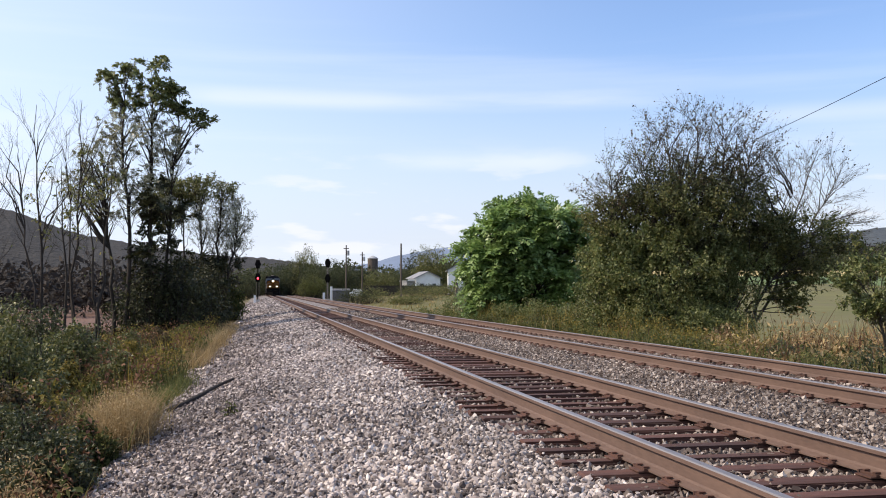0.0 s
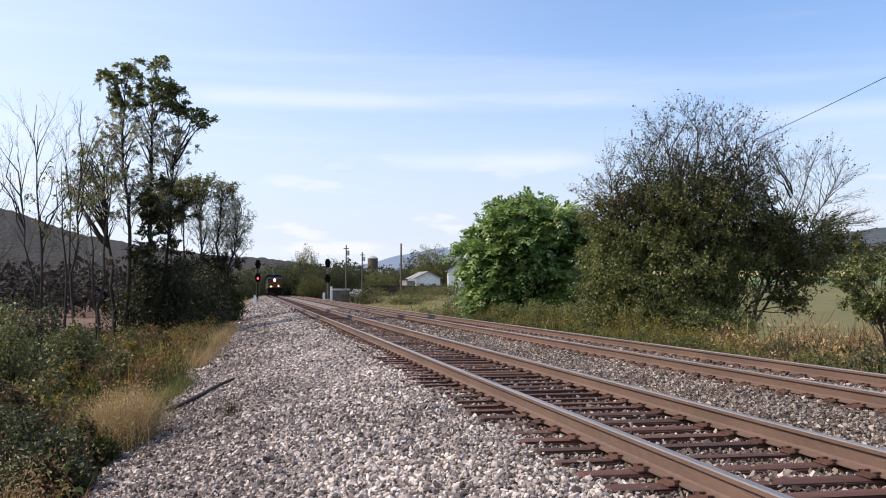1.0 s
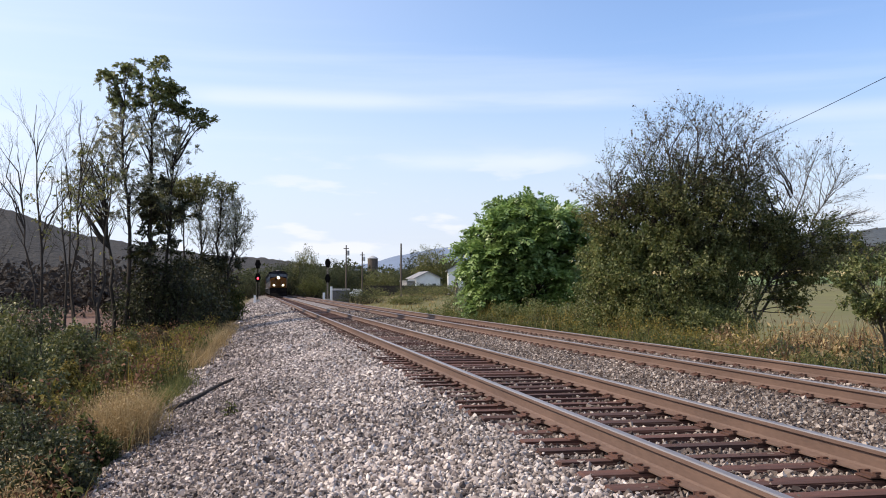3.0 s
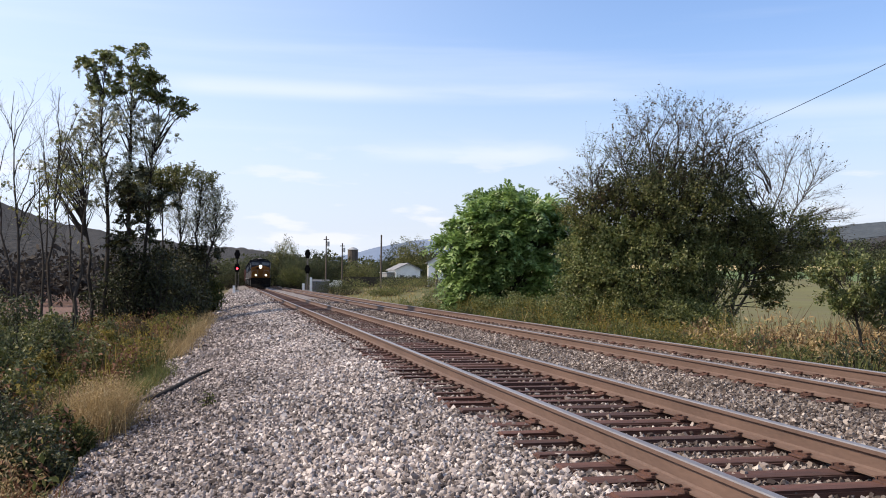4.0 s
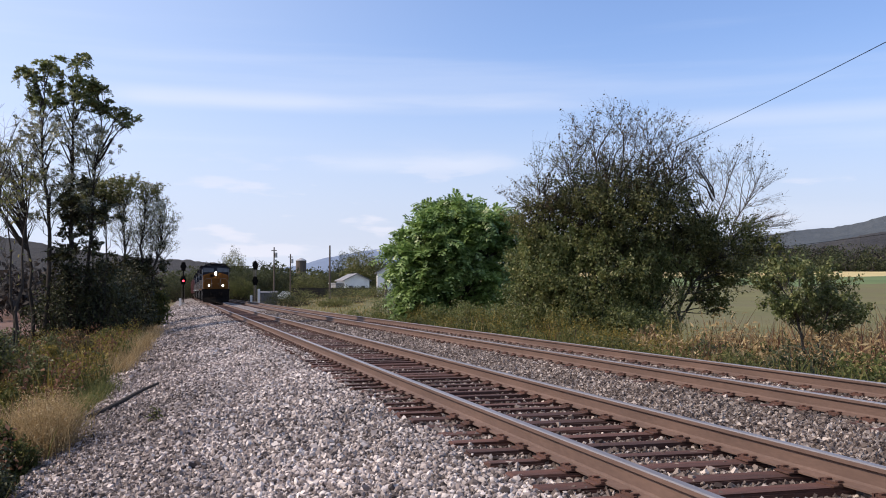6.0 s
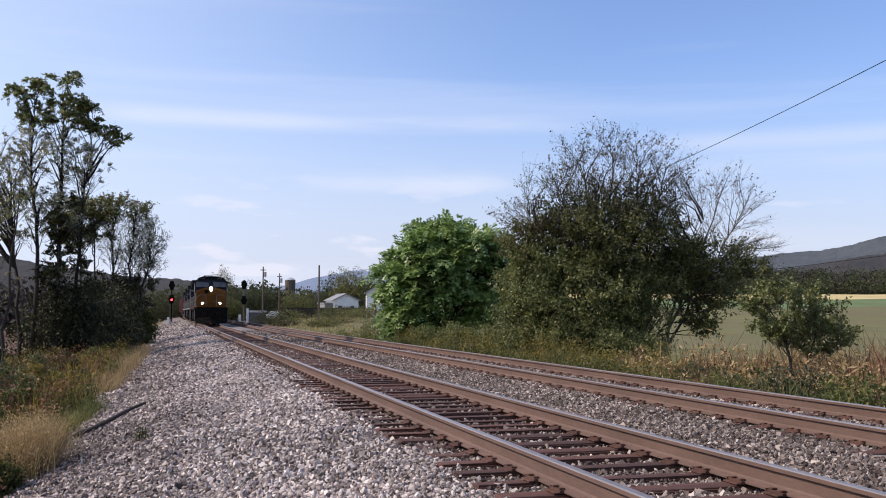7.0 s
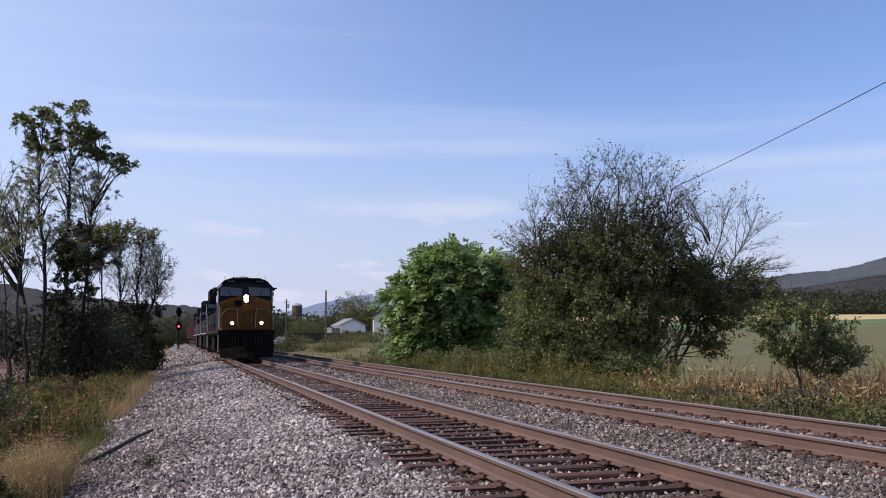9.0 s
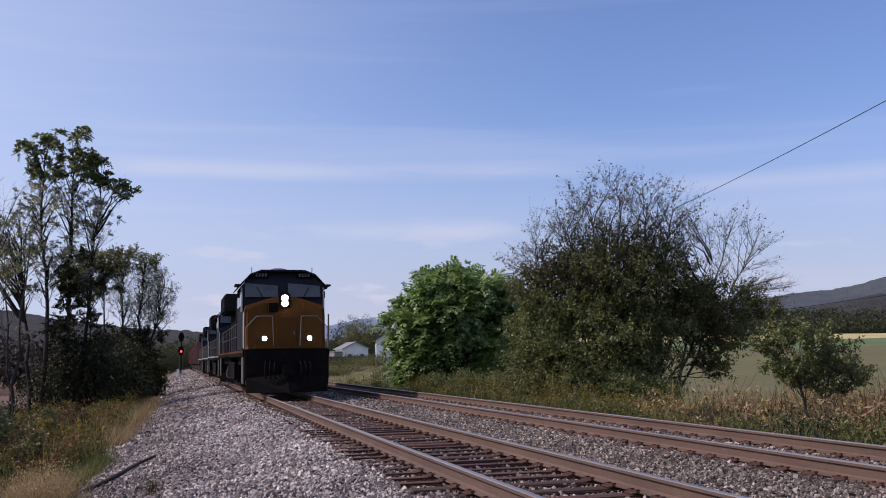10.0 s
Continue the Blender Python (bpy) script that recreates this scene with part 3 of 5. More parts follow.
def mass(name, label, at, seed, blobs, count, length, width, mat, category="shrub", stems=True, bark=None):
    """A leafy shrub: blobs are rows of (x, y, z, rx, ry, rz); leaves lie near their uneven outsides, on stems from the ground."""
    r = np.random.default_rng(seed)
    t = thing(name, label, category, (at[0], at[1], float(terrain_z(np.array(at[0]), np.array(at[1])))))
    segs, pts = [], []
    for x, y, z, rx, ry, rz in blobs:
        n = max(20, int(count * rx * rz / sum(b[3] * b[5] for b in blobs)))
        d = r.normal(size=(n, 3))
        d /= np.linalg.norm(d, axis=1, keepdims=True)
        lump = 1 + 0.22 * np.sin(d[:, 0] * 7 + seed) * np.sin(d[:, 1] * 6 + 1.7 * seed) + 0.18 * np.sin(d[:, 2] * 9 + d[:, 0] * 5 + seed)
        k = lump * r.uniform(0.15, 1.0, n) ** 0.35
        p = np.array([x, y, z]) + d * k[:, None] * [rx, ry, rz]
        p = p[p[:, 2] > 0.02]
        pts.append(p)
        for q in p[:: max(1, len(p) // 26)]:
            b0 = np.array([x * 0.6, y * 0.6, -0.15]) + r.normal(size=3) * [rx * 0.12, ry * 0.12, 0]
            mid = b0 * 0.45 + q * 0.55 + r.normal(size=3) * 0.12 * rx
            w = 0.012 + 0.012 * rz
            segs += [(b0, mid, w, w * 0.6), (mid, q, w * 0.6, w * 0.2)]
    if stems:
        piece("stem", tubes("stem", segs, bark or M_BARK, 4), t)
    p = np.concatenate(pts)
    piece("foliage", leaves("foliage", p, length, width, mat, r), t)
    return t


def tufts(x, y, seed):
    """Taller and lower patches."""
    return 0.75 + 0.3 * np.sin(1.7 * x + 2.3 * np.sin(0.6 * y + seed)) + 0.22 * np.sin(1.1 * y + seed + 1.5 * np.sin(1.3 * x))


def weeds(name, label, seed, places, height, mat, width=0.02, lean=0.25, category="weeds"):
    """Upright stalks with blades at the given x, y places, one thing of kind stuff."""
    r = np.random.default_rng(seed)
    n = len(places)
    z = terrain_z(places[:, 0], places[:, 1])
    onbed = (places[:, 0] > -1.8) & (places[:, 0] < 9.5)
    z = np.where(onbed, ground_z(places[:, 0], places[:, 1]), z)
    p0 = np.column_stack([places, z - 0.04])
    h = height * r.uniform(0.5, 1.15, n) * tufts(places[:, 0], places[:, 1], seed)
    l = r.normal(size=(n, 2)) * lean
    tip = p0 + np.column_stack([l * h[:, None], h])
    mid = p0 + np.column_stack([l * h[:, None] * 0.35, h * 0.55])
    a = r.uniform(0, np.pi, n)
    w = np.column_stack([np.cos(a), np.sin(a), np.zeros(n)]) * width * 0.5
    v = np.stack([p0 - w, p0 + w, mid + w * 0.8, mid - w * 0.8, tip + w * 0.15, tip - w * 0.15], 1).reshape(-1, 3)
    b = np.arange(n)[:, None] * 6
    f = np.concatenate([b + [0, 1, 2, 3], b + [3, 2, 4, 5]])
    ob = new(name, quick_mesh(name, v, f, mat))
    return tagged(ob, label, category, kind="stuff")


def scatter_in(seed, n, x0, x1, y0, y1, clump=0.0):
    r = np.random.default_rng(seed)
    p = np.column_stack([r.uniform(x0, x1, n), r.uniform(y0, y1, n)])
    if clump:
        k = np.sin(p[:, 0] * 1.9 + 3 * np.sin(p[:, 1] * 0.55)) + np.sin(p[:, 1] * 1.3 + seed)
        p = p[k > clump * 2 - 1 + r.uniform(-0.8, 0.8, n)]
    return p


# ---- trees to the left of the line ----
def tip_zones(rows, n, size, count, length, width, mat):
    return [(x, z, rx, rz, 0.7 * rx + 0.3, max(1, int(n * (rx + 0.2) * (rz + 0.2) + 0.5)), size, count, length, width, mat) for x, z, rx, rz in rows]


tree("tall_tree", "tall slender tree, leafy at its top and thin below", (-5.3, 48), 11,
     [(0.1, 0.4, 13.6), (-0.6, -0.9, 12.8), (0.7, 1.5, 11.4), (-1.2, -2.0, 9.6)],
     tip_zones([(-1.5, 12.8, 0.4, 0.45), (-0.65, 13.2, 0.35, 0.5), (0.45, 13.5, 0.4, 0.4), (0.3, 12.3, 1.2, 0.35), (1.45, 12.4, 0.6, 0.25), (1.9, 11.3, 0.8, 0.2), (2.6, 10.9, 0.5, 0.1), (0.9, 11.6, 0.6, 0.3), (-0.8, 11.7, 0.8, 0.4)], 15, 0.36, 4, 0.37, 0.085, M_LEAF_DUSTY)
     + tip_zones([(-0.6, 10.2, 1.3, 1.3), (0.9, 9.8, 1.0, 1.1), (-2.0, 8.8, 1.2, 1.1), (-2.7, 7.6, 0.9, 1.0), (-1.2, 7.2, 1.7, 1.2), (1.4, 9.0, 0.6, 0.4), (0.3, 7.4, 1.2, 1.2)], 13, 0.6, 3, 0.30, 0.05, M_LEAF_GLINT)
     + tip_zones([(0.8, 6.4, 1.2, 1.2), (0.4, 4.6, 1.0, 1.2)], 6, 0.7, 6, 0.45, 0.10, M_LEAF_SHADED), M_BARK, 0.15, twigs=6, rise=0.9, pinnate=True)
tree("round_tree", "round tree with dark leaves and thinning lower limbs", (-3.6, 62), 23,
     [(-0.6, -1.0, 8.6), (0.0, 0.2, 9.2), (0.7, 1.4, 8.4), (-1.2, -1.8, 8.0), (0.9, 2.6, 7.4)],
     [(0.1, 8.7, 2.1, 0.75, 1.3, 40, 0.55, 120, 0.16, 0.09, M_LEAF_SHRUB), (-1.8, 7.6, 1.2, 1.5, 1.2, 24, 0.65, 150, 0.18, 0.10, M_LEAF_SHRUB),
      (0.6, 7.0, 2.0, 1.3, 1.4, 34, 0.65, 75, 0.11, 0.06, M_LEAF_GLINT), (2.1, 6.7, 1.0, 1.7, 0.9, 40, 0.5, 85, 0.11, 0.06, M_LEAF_GLINT), (1.4, 5.4, 1.6, 0.8, 1.0, 20, 0.6, 60, 0.11, 0.06, M_LEAF_GLINT),
      (0.4, 3.4, 1.8, 1.2, 1.2, 20, 0.8, 240, 0.22, 0.12, M_LEAF_SHADED)], M_BARK, 0.12, twigs=11, rise=0.9, fan=0.4)
for i, (x, y, h, w, lean) in enumerate(((-9.2, 45, 11.0, 2.2, -0.4), (-8.2, 46.5, 11.6, 1.3, 0.2), (-12.2, 45, 9.0, 1.8, 0.3))):
    tree("bare_tree", "slim leafless tree with upswept thin twigs", (x, y), 31 + i, [(0.0, lean, h), (0.05, lean - 0.7, h * 0.8)],
         [(lean, h * 0.80, w, h * 0.19, 1.2, 20, 0.7, 0, 0.1, 0.1, M_LEAF_OLIVE), (lean, h * 0.55, w * 0.8, h * 0.12, 0.8, 6, 0.6, 1, 0.14, 0.08, M_LEAF_OLIVE)], M_BARK, 0.085, twigs=5, rise=1.3, fan=0.8)
tree("sapling", "thin dark sapling with few leaves among weeds", (-5.75, 37), 41, [(0.0, 0.5, 7.4), (0.1, -0.3, 6.6)],
     [(0.1, 6.4, 1.2, 1.3, 0.9, 12, 0.6, 24, 0.17, 0.09, M_LEAF_OLIVE), (0.0, 4.2, 0.8, 1.1, 0.6, 6, 0.5, 4, 0.15, 0.08, M_LEAF_OLIVE)], M_BARK, 0.085, twigs=7)
tree("sapling", "thin dark sapling with few leaves among weeds", (-7.2, 40), 42, [(0.0, -0.3, 7.8)],
     [(-0.2, 6.0, 1.2, 1.5, 0.9, 12, 0.6, 26, 0.17, 0.09, M_LEAF_OLIVE)], M_BARK, 0.07, twigs=7)
for x, y, seed, h in ((-5.9, 50, 51, 3.0), (-4.9, 47.8, 56, 4.2), (-3.9, 48, 57, 4.4), (-3.1, 51, 58, 3.6), (-3.0, 58, 54, 4.2), (-2.7, 64, 63, 4.2)):
    mass("thicket", "dark thicket of leafy brush under the trees", (x, y), seed, [(-0.5, 0, h * 0.42, 1.2, 1.1, h * 0.5), (0.6, 0.3, h * 0.36, 1.1, 1.0, h * 0.42), (0.1, 0, h * 0.7, 0.9, 0.9, h * 0.32)], 3400, 0.19, 0.10, M_LEAF_SHADED)
mass("bush", "yellow-green bush beside the line", (-1.6, 64), 55, [(0, 0, 1.1, 0.8, 0.8, 1.2)], 1800, 0.2, 0.12, M_WEED)

# ---- undergrowth of the left verge ----
r_under = random.Random(5)
SHRUBS = [(-5.6, 24, 1.65, M_LEAF_SHRUB), (-4.35, 25.5, 1.25, M_LEAF_SHRUB), (-7.2, 27, 1.8, M_LEAF_SHRUB), (-4.7, 20, 1.35, M_LEAF_SHRUB), (-3.9, 22, 0.7, M_GOLD), (-3.5, 17, 0.55, M_LEAF_SHRUB),
          (-2.5, 11.6, 0.62, M_LEAF_DARK), (-2.1, 12.8, 0.4, M_WEED), (-3.3, 14, 0.5, M_WEED), (-2.1, 10.9, 0.42, M_LEAF_DARK), (-2.9, 12.6, 0.6, M_LEAF_DARK), (-5.7, 29, 1.7, M_LEAF_DARK), (-6.8, 30, 1.8, M_LEAF_DARK), (-4.8, 28, 1.2, M_LEAF_DARK), (-3.6, 15.6, 0.6, M_LEAF_BROWN), (-4.4, 17.6, 0.8, M_LEAF_BROWN), (-2.9, 18.6, 0.6, M_WEED), (-6.6, 24.5, 1.5, M_LEAF_OLIVE), (-3.1, 24, 0.7, M_LEAF_SHRUB), (-3.6, 30, 0.9, M_LEAF_SHRUB), (-2.9, 33, 0.7, M_LEAF_BROWN), (-4.5, 31, 0.95, M_GOLD), (-3.4, 36, 0.8, M_LEAF_BROWN), (-5.6, 33, 0.8, M_WEED),
          (-3.4, 28, 0.75, M_GOLD), (-3.0, 43, 0.8, M_LEAF_OLIVE), (-4.8, 45, 0.9, M_LEAF_BROWN), (-6.6, 43, 0.9, M_LEAF_BROWN), (-8.5, 36, 1.0, M_LEAF_OLIVE), (-7.6, 31, 1.0, M_LEAF_BROWN)]
for i, (x, y, s, mat) in enumerate(SHRUBS):
    word = {"shrub_leaf": "low green", "dark_leaf": "low dark green", "olive_leaf": "grey-green leafy", "green_weed": "pale green leafy", "browning_leaf": "brownish autumn", "goldenrod": "yellowing autumn"}[mat.name]
    k = r_under.uniform(0.7, 1.2)
    s *= 0.82 if y > 17 else 1.0
    mass("shrub", word + " shrub on the weedy verge", (x, y), 100 + i,
         [(-0.45 * s, 0, 0.75 * s, 0.75 * s, 0.7 * s, 0.8 * s * k), (0.5 * s, 0.1, 0.6 * s, 0.55 * s, 0.6 * s, 0.7 * s), (-0.1 * s, 0.2, 1.35 * s, 0.35 * s, 0.35 * s, 0.5 * s * k)], int(2600 + 1800 * s) if y > 15 else 5200, (0.07 + 0.025 * s) if y > 15 else 0.05, (0.04 + 0.012 * s) if y > 15 else 0.028, mat)


def herb_leaves(name, label, seed, places, height, each, length, width, mat):
    """Leafy herbs: leaves up along invisible-thin stalks, joined as stuff."""
    r = np.random.default_rng(seed)
    p = np.repeat(places, each, 0)
    h = np.repeat(height * r.uniform(0.5, 1.2, len(places)) * tufts(places[:, 0], places[:, 1], seed), each)
    z = terrain_z(p[:, 0], p[:, 1])
    at = np.column_stack([p + r.normal(size=p.shape) * 0.09, z + h * r.uniform(0.1, 1.0, len(p)) ** 0.8])
    return tagged(new(name, leaves(name, at, length, width, mat, r, droop=0.1)), label, "weeds", kind="stuff")


weeds("verge_weeds", "tangle of green weed stalks on the verge", 91, scatter_in(91, 15000, -9, -1.6, 7, 58, 0.7), 0.65, M_WEED, 0.025)
weeds("russet_weeds", "reddish dead weeds on the verge", 94, scatter_in(94, 14000, -11, -2.2, 16, 62, 0.6), 0.85, M_RUSSET, 0.025)
weeds("verge_grass", "dry straw-coloured grass at the edge of the stones", 92, np.concatenate([scatter_in(95, 2600, -2.3, -1.25, 30, 56, 0.5)]), 0.5, M_STRAW, 0.012)
clump = np.random.default_rng(9).normal(size=(2600, 2)) * [0.24, 0.45] + [-1.95, 14.2]
herb_leaves("dry_seed_heads", "fluffy tan seed heads of a grass tuft", 97, clump[::2], 0.85, 14, 0.04, 0.014, M_STRAW)
weeds("tall_dry_grass", "tuft of tall straw-coloured grass", 96, clump, 0.8, M_STRAW, 0.007, 0.4)
for i, (x, y, n, h) in enumerate(((-1.8, 28.5, 700, 0.65), (-1.9, 32, 700, 0.7), (-1.6, 36, 520, 0.6), (-1.7, 41, 600, 0.65), (-1.45, 46, 600, 0.65), (-1.5, 52, 500, 0.6))):
    weeds("dry_grass_clump", "clump of pale dry grass beside the stones", 220 + i, np.random.default_rng(40 + i).normal(size=(n, 2)) * [0.28, 0.9] + [x, y], h, M_STRAW, 0.014, 0.45)
near_clump = np.random.default_rng(10).normal(size=(2600, 2)) * [0.32, 0.5] + [-2.35, 9.3]
weeds("curled_dry_grass", "brown curling dry grass beside the stones", 97, near_clump, 0.5, M_RUSSET, 0.012, 0.6)
herb_leaves("foxtail_heads", "pale curled seed heads of dry grass", 98, near_clump[::6], 0.6, 7, 0.045, 0.016, M_STRAW)
weeds("edge_grass", "green grass at the foot of the stones", 99, np.random.default_rng(11).normal(size=(2600, 2)) * [0.22, 3.0] + [-1.85, 21.0], 0.3, M_WEED, 0.014, 0.6)
herb_leaves("verge_herbs", "leafy green herbs among the verge weeds", 98, scatter_in(98, 2400, -8, -1.6, 8, 50, 0.75), 0.65, 18, 0.10, 0.045, M_WEED)
herb_leaves("autumn_herbs", "brown and orange herb leaves on the verge", 99, scatter_in(99, 4200, -9, -2.0, 12, 55, 0.5), 1.0, 16, 0.11, 0.05, M_RUSSET)

weeds("left_goldenrod", "yellowing tall weeds on the verge", 197, scatter_in(197, 8000, -7.5, -2.0, 17, 50, 0.55), 0.95, M_GOLD, 0.025)
herb_leaves("left_gold_leaves", "yellow-green leaves of tall weeds on the verge", 198, scatter_in(198, 3800, -7.5, -1.9, 15, 52, 0.55), 1.0, 18, 0.10, 0.04, M_GOLD)
herb_leaves("left_red_leaves", "russet leaves of dying weeds on the verge", 199, scatter_in(199, 1800, -4.5, -2.0, 8, 20, 0.4), 0.6, 16, 0.08, 0.04, M_RUSSET)

# ---- trees to the right ----
tree("green_tree", "bright green leafy tree beside the tracks", (13.5, 50), 61, [(0, 0.6, 5.6), (0.3, 1.8, 5.4), (-0.3, -1.4, 4.8)],
     [(0.9, 5.4, 2.0, 1.4, 1.7, 38, 0.75, 8, 0.8, 0.12, M_LEAF_BRIGHT), (-0.95, 4.1, 1.5, 1.7, 1.7, 34, 0.75, 8, 0.8, 0.12, M_LEAF_BRIGHT),
      (1.5, 3.0, 2.4, 2.2, 1.9, 46, 0.8, 8, 0.8, 0.12, M_LEAF_BRIGHT), (2.8, 4.7, 1.1, 1.4, 1.3, 18, 0.7, 8, 0.8, 0.12, M_LEAF_BRIGHT), (-1.2, 1.7, 1.4, 1.5, 1.5, 24, 0.7, 8, 0.8, 0.12, M_LEAF_BRIGHT)], M_BARK, 0.14, twigs=6, pinnate=True)
tree("wide_tree", "wide autumn tree, twiggy above and leafy below", (17.0, 36), 71,
     [(0.0, 0.3, 8.8), (0.2, 1.3, 8.4), (-0.2, -1.0, 8.3), (0.3, 2.6, 7.4), (-0.4, -2.3, 7.4), (0.5, 3.8, 6.0), (-0.6, -3.5, 6.0), (0.1, 0.8, 7.0), (-0.1, -0.4, 7.2), (0.4, 4.8, 4.2), (0.3, 3.4, 3.4)],
     [(0.4, 7.3, 3.2, 2.3, 2.0, 100, 0.6, 42, 0.10, 0.055, M_LEAF_BROWN), (-2.2, 6.6, 1.8, 1.5, 1.6, 34, 0.6, 40, 0.10, 0.055, M_LEAF_OLIVE),
      (2.4, 7.0, 1.5, 1.4, 1.4, 26, 0.6, 24, 0.10, 0.055, M_LEAF_BROWN), (-3.6, 5.8, 0.9, 1.0, 1.0, 14, 0.5, 40, 0.10, 0.055, M_LEAF_BROWN),
      (0.2, 5.8, 3.2, 1.3, 2.0, 46, 0.8, 260, 0.12, 0.07, M_LEAF_DARK), (0.0, 4.6, 3.9, 1.4, 2.2, 60, 0.85, 430, 0.12, 0.07, M_LEAF_SHRUB), (-0.9, 2.6, 3.3, 2.0, 2.2, 78, 0.85, 480, 0.12, 0.07, M_LEAF_DUSTY), (-3.3, 3.2, 0.8, 1.7, 1.0, 18, 0.6, 330, 0.12, 0.07, M_LEAF_DUSTY), (-3.6, 4.9, 0.7, 1.0, 0.9, 14, 0.55, 170, 0.11, 0.06, M_LEAF_OLIVE),
      (-2.9, 2.6, 1.4, 2.0, 1.5, 30, 0.7, 440, 0.14, 0.08, M_LEAF_DUSTY), (4.6, 3.9, 1.8, 1.2, 1.2, 22, 0.65, 300, 0.12, 0.07, M_LEAF_SHRUB), (4.0, 2.3, 1.1, 1.0, 0.8, 12, 0.55, 260, 0.14, 0.08, M_LEAF_OLIVE),
      (-1.2, 1.0, 3.2, 0.9, 1.4, 36, 0.75, 420, 0.12, 0.07, M_LEAF_DUSTY), (3.1, 3.7, 1.6, 1.0, 1.5, 24, 0.7, 400, 0.12, 0.07, M_LEAF_SHRUB)], M_BARK, 0.105, twigs=11, rise=0.75, fan=0.45)
tree("twiggy_tree", "nearly bare pale tree leaning out behind the wide one", (19.4, 37.0), 72, [(0.0, 3.7, 8.1), (0.05, 4.7, 6.9), (-0.05, 2.8, 7.0)],
     [(3.7, 6.7, 1.6, 1.7, 1.1, 40, 0.6, 12, 0.10, 0.055, M_LEAF_BROWN), (5.1, 4.9, 1.3, 0.8, 0.8, 18, 0.5, 8, 0.10, 0.055, M_LEAF_BROWN)], M_PALE_BARK, 0.085, twigs=8, rise=0.8, fan=0.5)
tree("small_tree", "small leafy tree on two crooked stems", (15.6, 21.7), 81, [(0.05, -0.5, 2.7), (0.06, 0.6, 2.5)],
     [(-0.45, 2.25, 0.85, 0.75, 0.8, 19, 0.38, 300, 0.10, 0.06, M_LEAF_DUSTY), (0.3, 1.65, 0.85, 0.55, 0.7, 17, 0.36, 280, 0.09, 0.055, M_LEAF_DUSTY), (-0.95, 2.9, 0.2, 0.6, 0.3, 4, 0.25, 90, 0.09, 0.055, M_WEED), (0.95, 1.9, 0.4, 0.6, 0.4, 5, 0.3, 90, 0.09, 0.055, M_WEED)], M_PALE_BARK, 0.06)
BUSHES = [(14.0, 37.5, 1.1), (13.6, 44, 1.0), (16.3, 33, 0.9), (12.9, 40.5, 0.8), (12.6, 47, 0.8), (12.2, 55, 1.1), (16.0, 34.5, 1.8), (14.8, 36.4, 1.6), (15.2, 34.0, 1.2)]
for i, (x, y, s) in enumerate(BUSHES):
    mass("bush", "low grey-green bush below the trees", (x, y), 82 + i, [(-0.75 * s, 0, 0.8 * s, 1.0 * s, 0.9 * s, 0.95 * s), (0.85 * s, 0, 0.75 * s, 0.9 * s, 0.9 * s, 0.85 * s)], 6500, 0.10, 0.055, M_LEAF_DUSTY if i % 3 else M_LEAF_OLIVE)

r_weed = random.Random(8)
for i in range(16):
    y = 11 + i * 2.6
    s = r_weed.uniform(0.42, 0.65)
    mat = (M_WEED, M_LEAF_DARK, M_GOLD, M_LEAF_OLIVE)[r_weed.randrange(4)]
    word = {"green_weed": "green", "dark_leaf": "dark green", "goldenrod": "yellow-flowering", "olive_leaf": "olive"}[mat.name]
    mass("weed_clump", word + " clump of tall weeds beside the second track", (r_weed.uniform(10.6, 13.0), y), 400 + i,
         [(-0.6 * s, 0, 0.8 * s, 0.9 * s, 0.8 * s, 0.9 * s), (0.7 * s, 0.1, 0.7 * s, 0.8 * s, 0.8 * s, 0.8 * s)], 1500, 0.10, 0.04, mat, "weeds")

# ---- weeds beside the second track ----
weeds("goldenrod", "tall yellowing weeds beside the second track", 93, scatter_in(93, 7000, 10.6, 15.0, 22, 50, 0.62), 1.15, M_GOLD, 0.025)
weeds("green_stalks", "green weed stalks beside the second track", 191, scatter_in(191, 12000, 9.6, 14.5, 8, 62, 0.5), 0.6, M_WEED, 0.025)
weeds("dead_stalks", "brown dead stalks beside the second track", 192, scatter_in(192, 7000, 10.8, 16.5, 8, 46, 0.55), 0.85, M_RUSSET, 0.03)
weeds("pale_grass", "bleached dry grass along the second track", 193, scatter_in(193, 3500, 9.6, 13.0, 30, 110, 0.6), 0.5, M_STRAW, 0.014)
herb_leaves("goldenrod_leaves", "leaves and yellow tops of tall weeds", 194, scatter_in(194, 2600, 10.6, 15.0, 22, 50, 0.62), 1.15, 18, 0.09, 0.035, M_GOLD)
herb_leaves("green_herbs", "green leafy herbs beside the second track", 195, scatter_in(195, 3200, 9.7, 14.0, 8, 60, 0.4), 0.65, 18, 0.10, 0.04, M_WEED)
herb_leaves("corn_leaves", "dry broad leaves of dead stalks", 196, scatter_in(196, 1600, 11.6, 17.0, 13, 27, 0.5), 0.85, 12, 0.15, 0.05, M_STRAW)


weeds("rough_grass", "rough yellowish grass on the far verge", 200, scatter_in(210, 6000, 9.8, 30, 60, 170, 0.5), 0.32, M_GOLD, 0.07)
weeds("far_rough_grass", "pale rough grass on the far verge", 211, scatter_in(211, 9000, 9.8, 34, 60, 190, 0.5), 0.32, M_STRAW, 0.07)


weeds("field_stalks", "dead brown stalks at the meadow's edge", 212, scatter_in(212, 6000, 14.5, 25, 15, 26, 0.4), 1.35, M_RUSSET, 0.03)
weeds("tan_stalks", "tan dry stalks at the meadow's edge", 213, scatter_in(213, 5000, 15.5, 26, 16, 31, 0.5), 1.3, M_STRAW, 0.025)
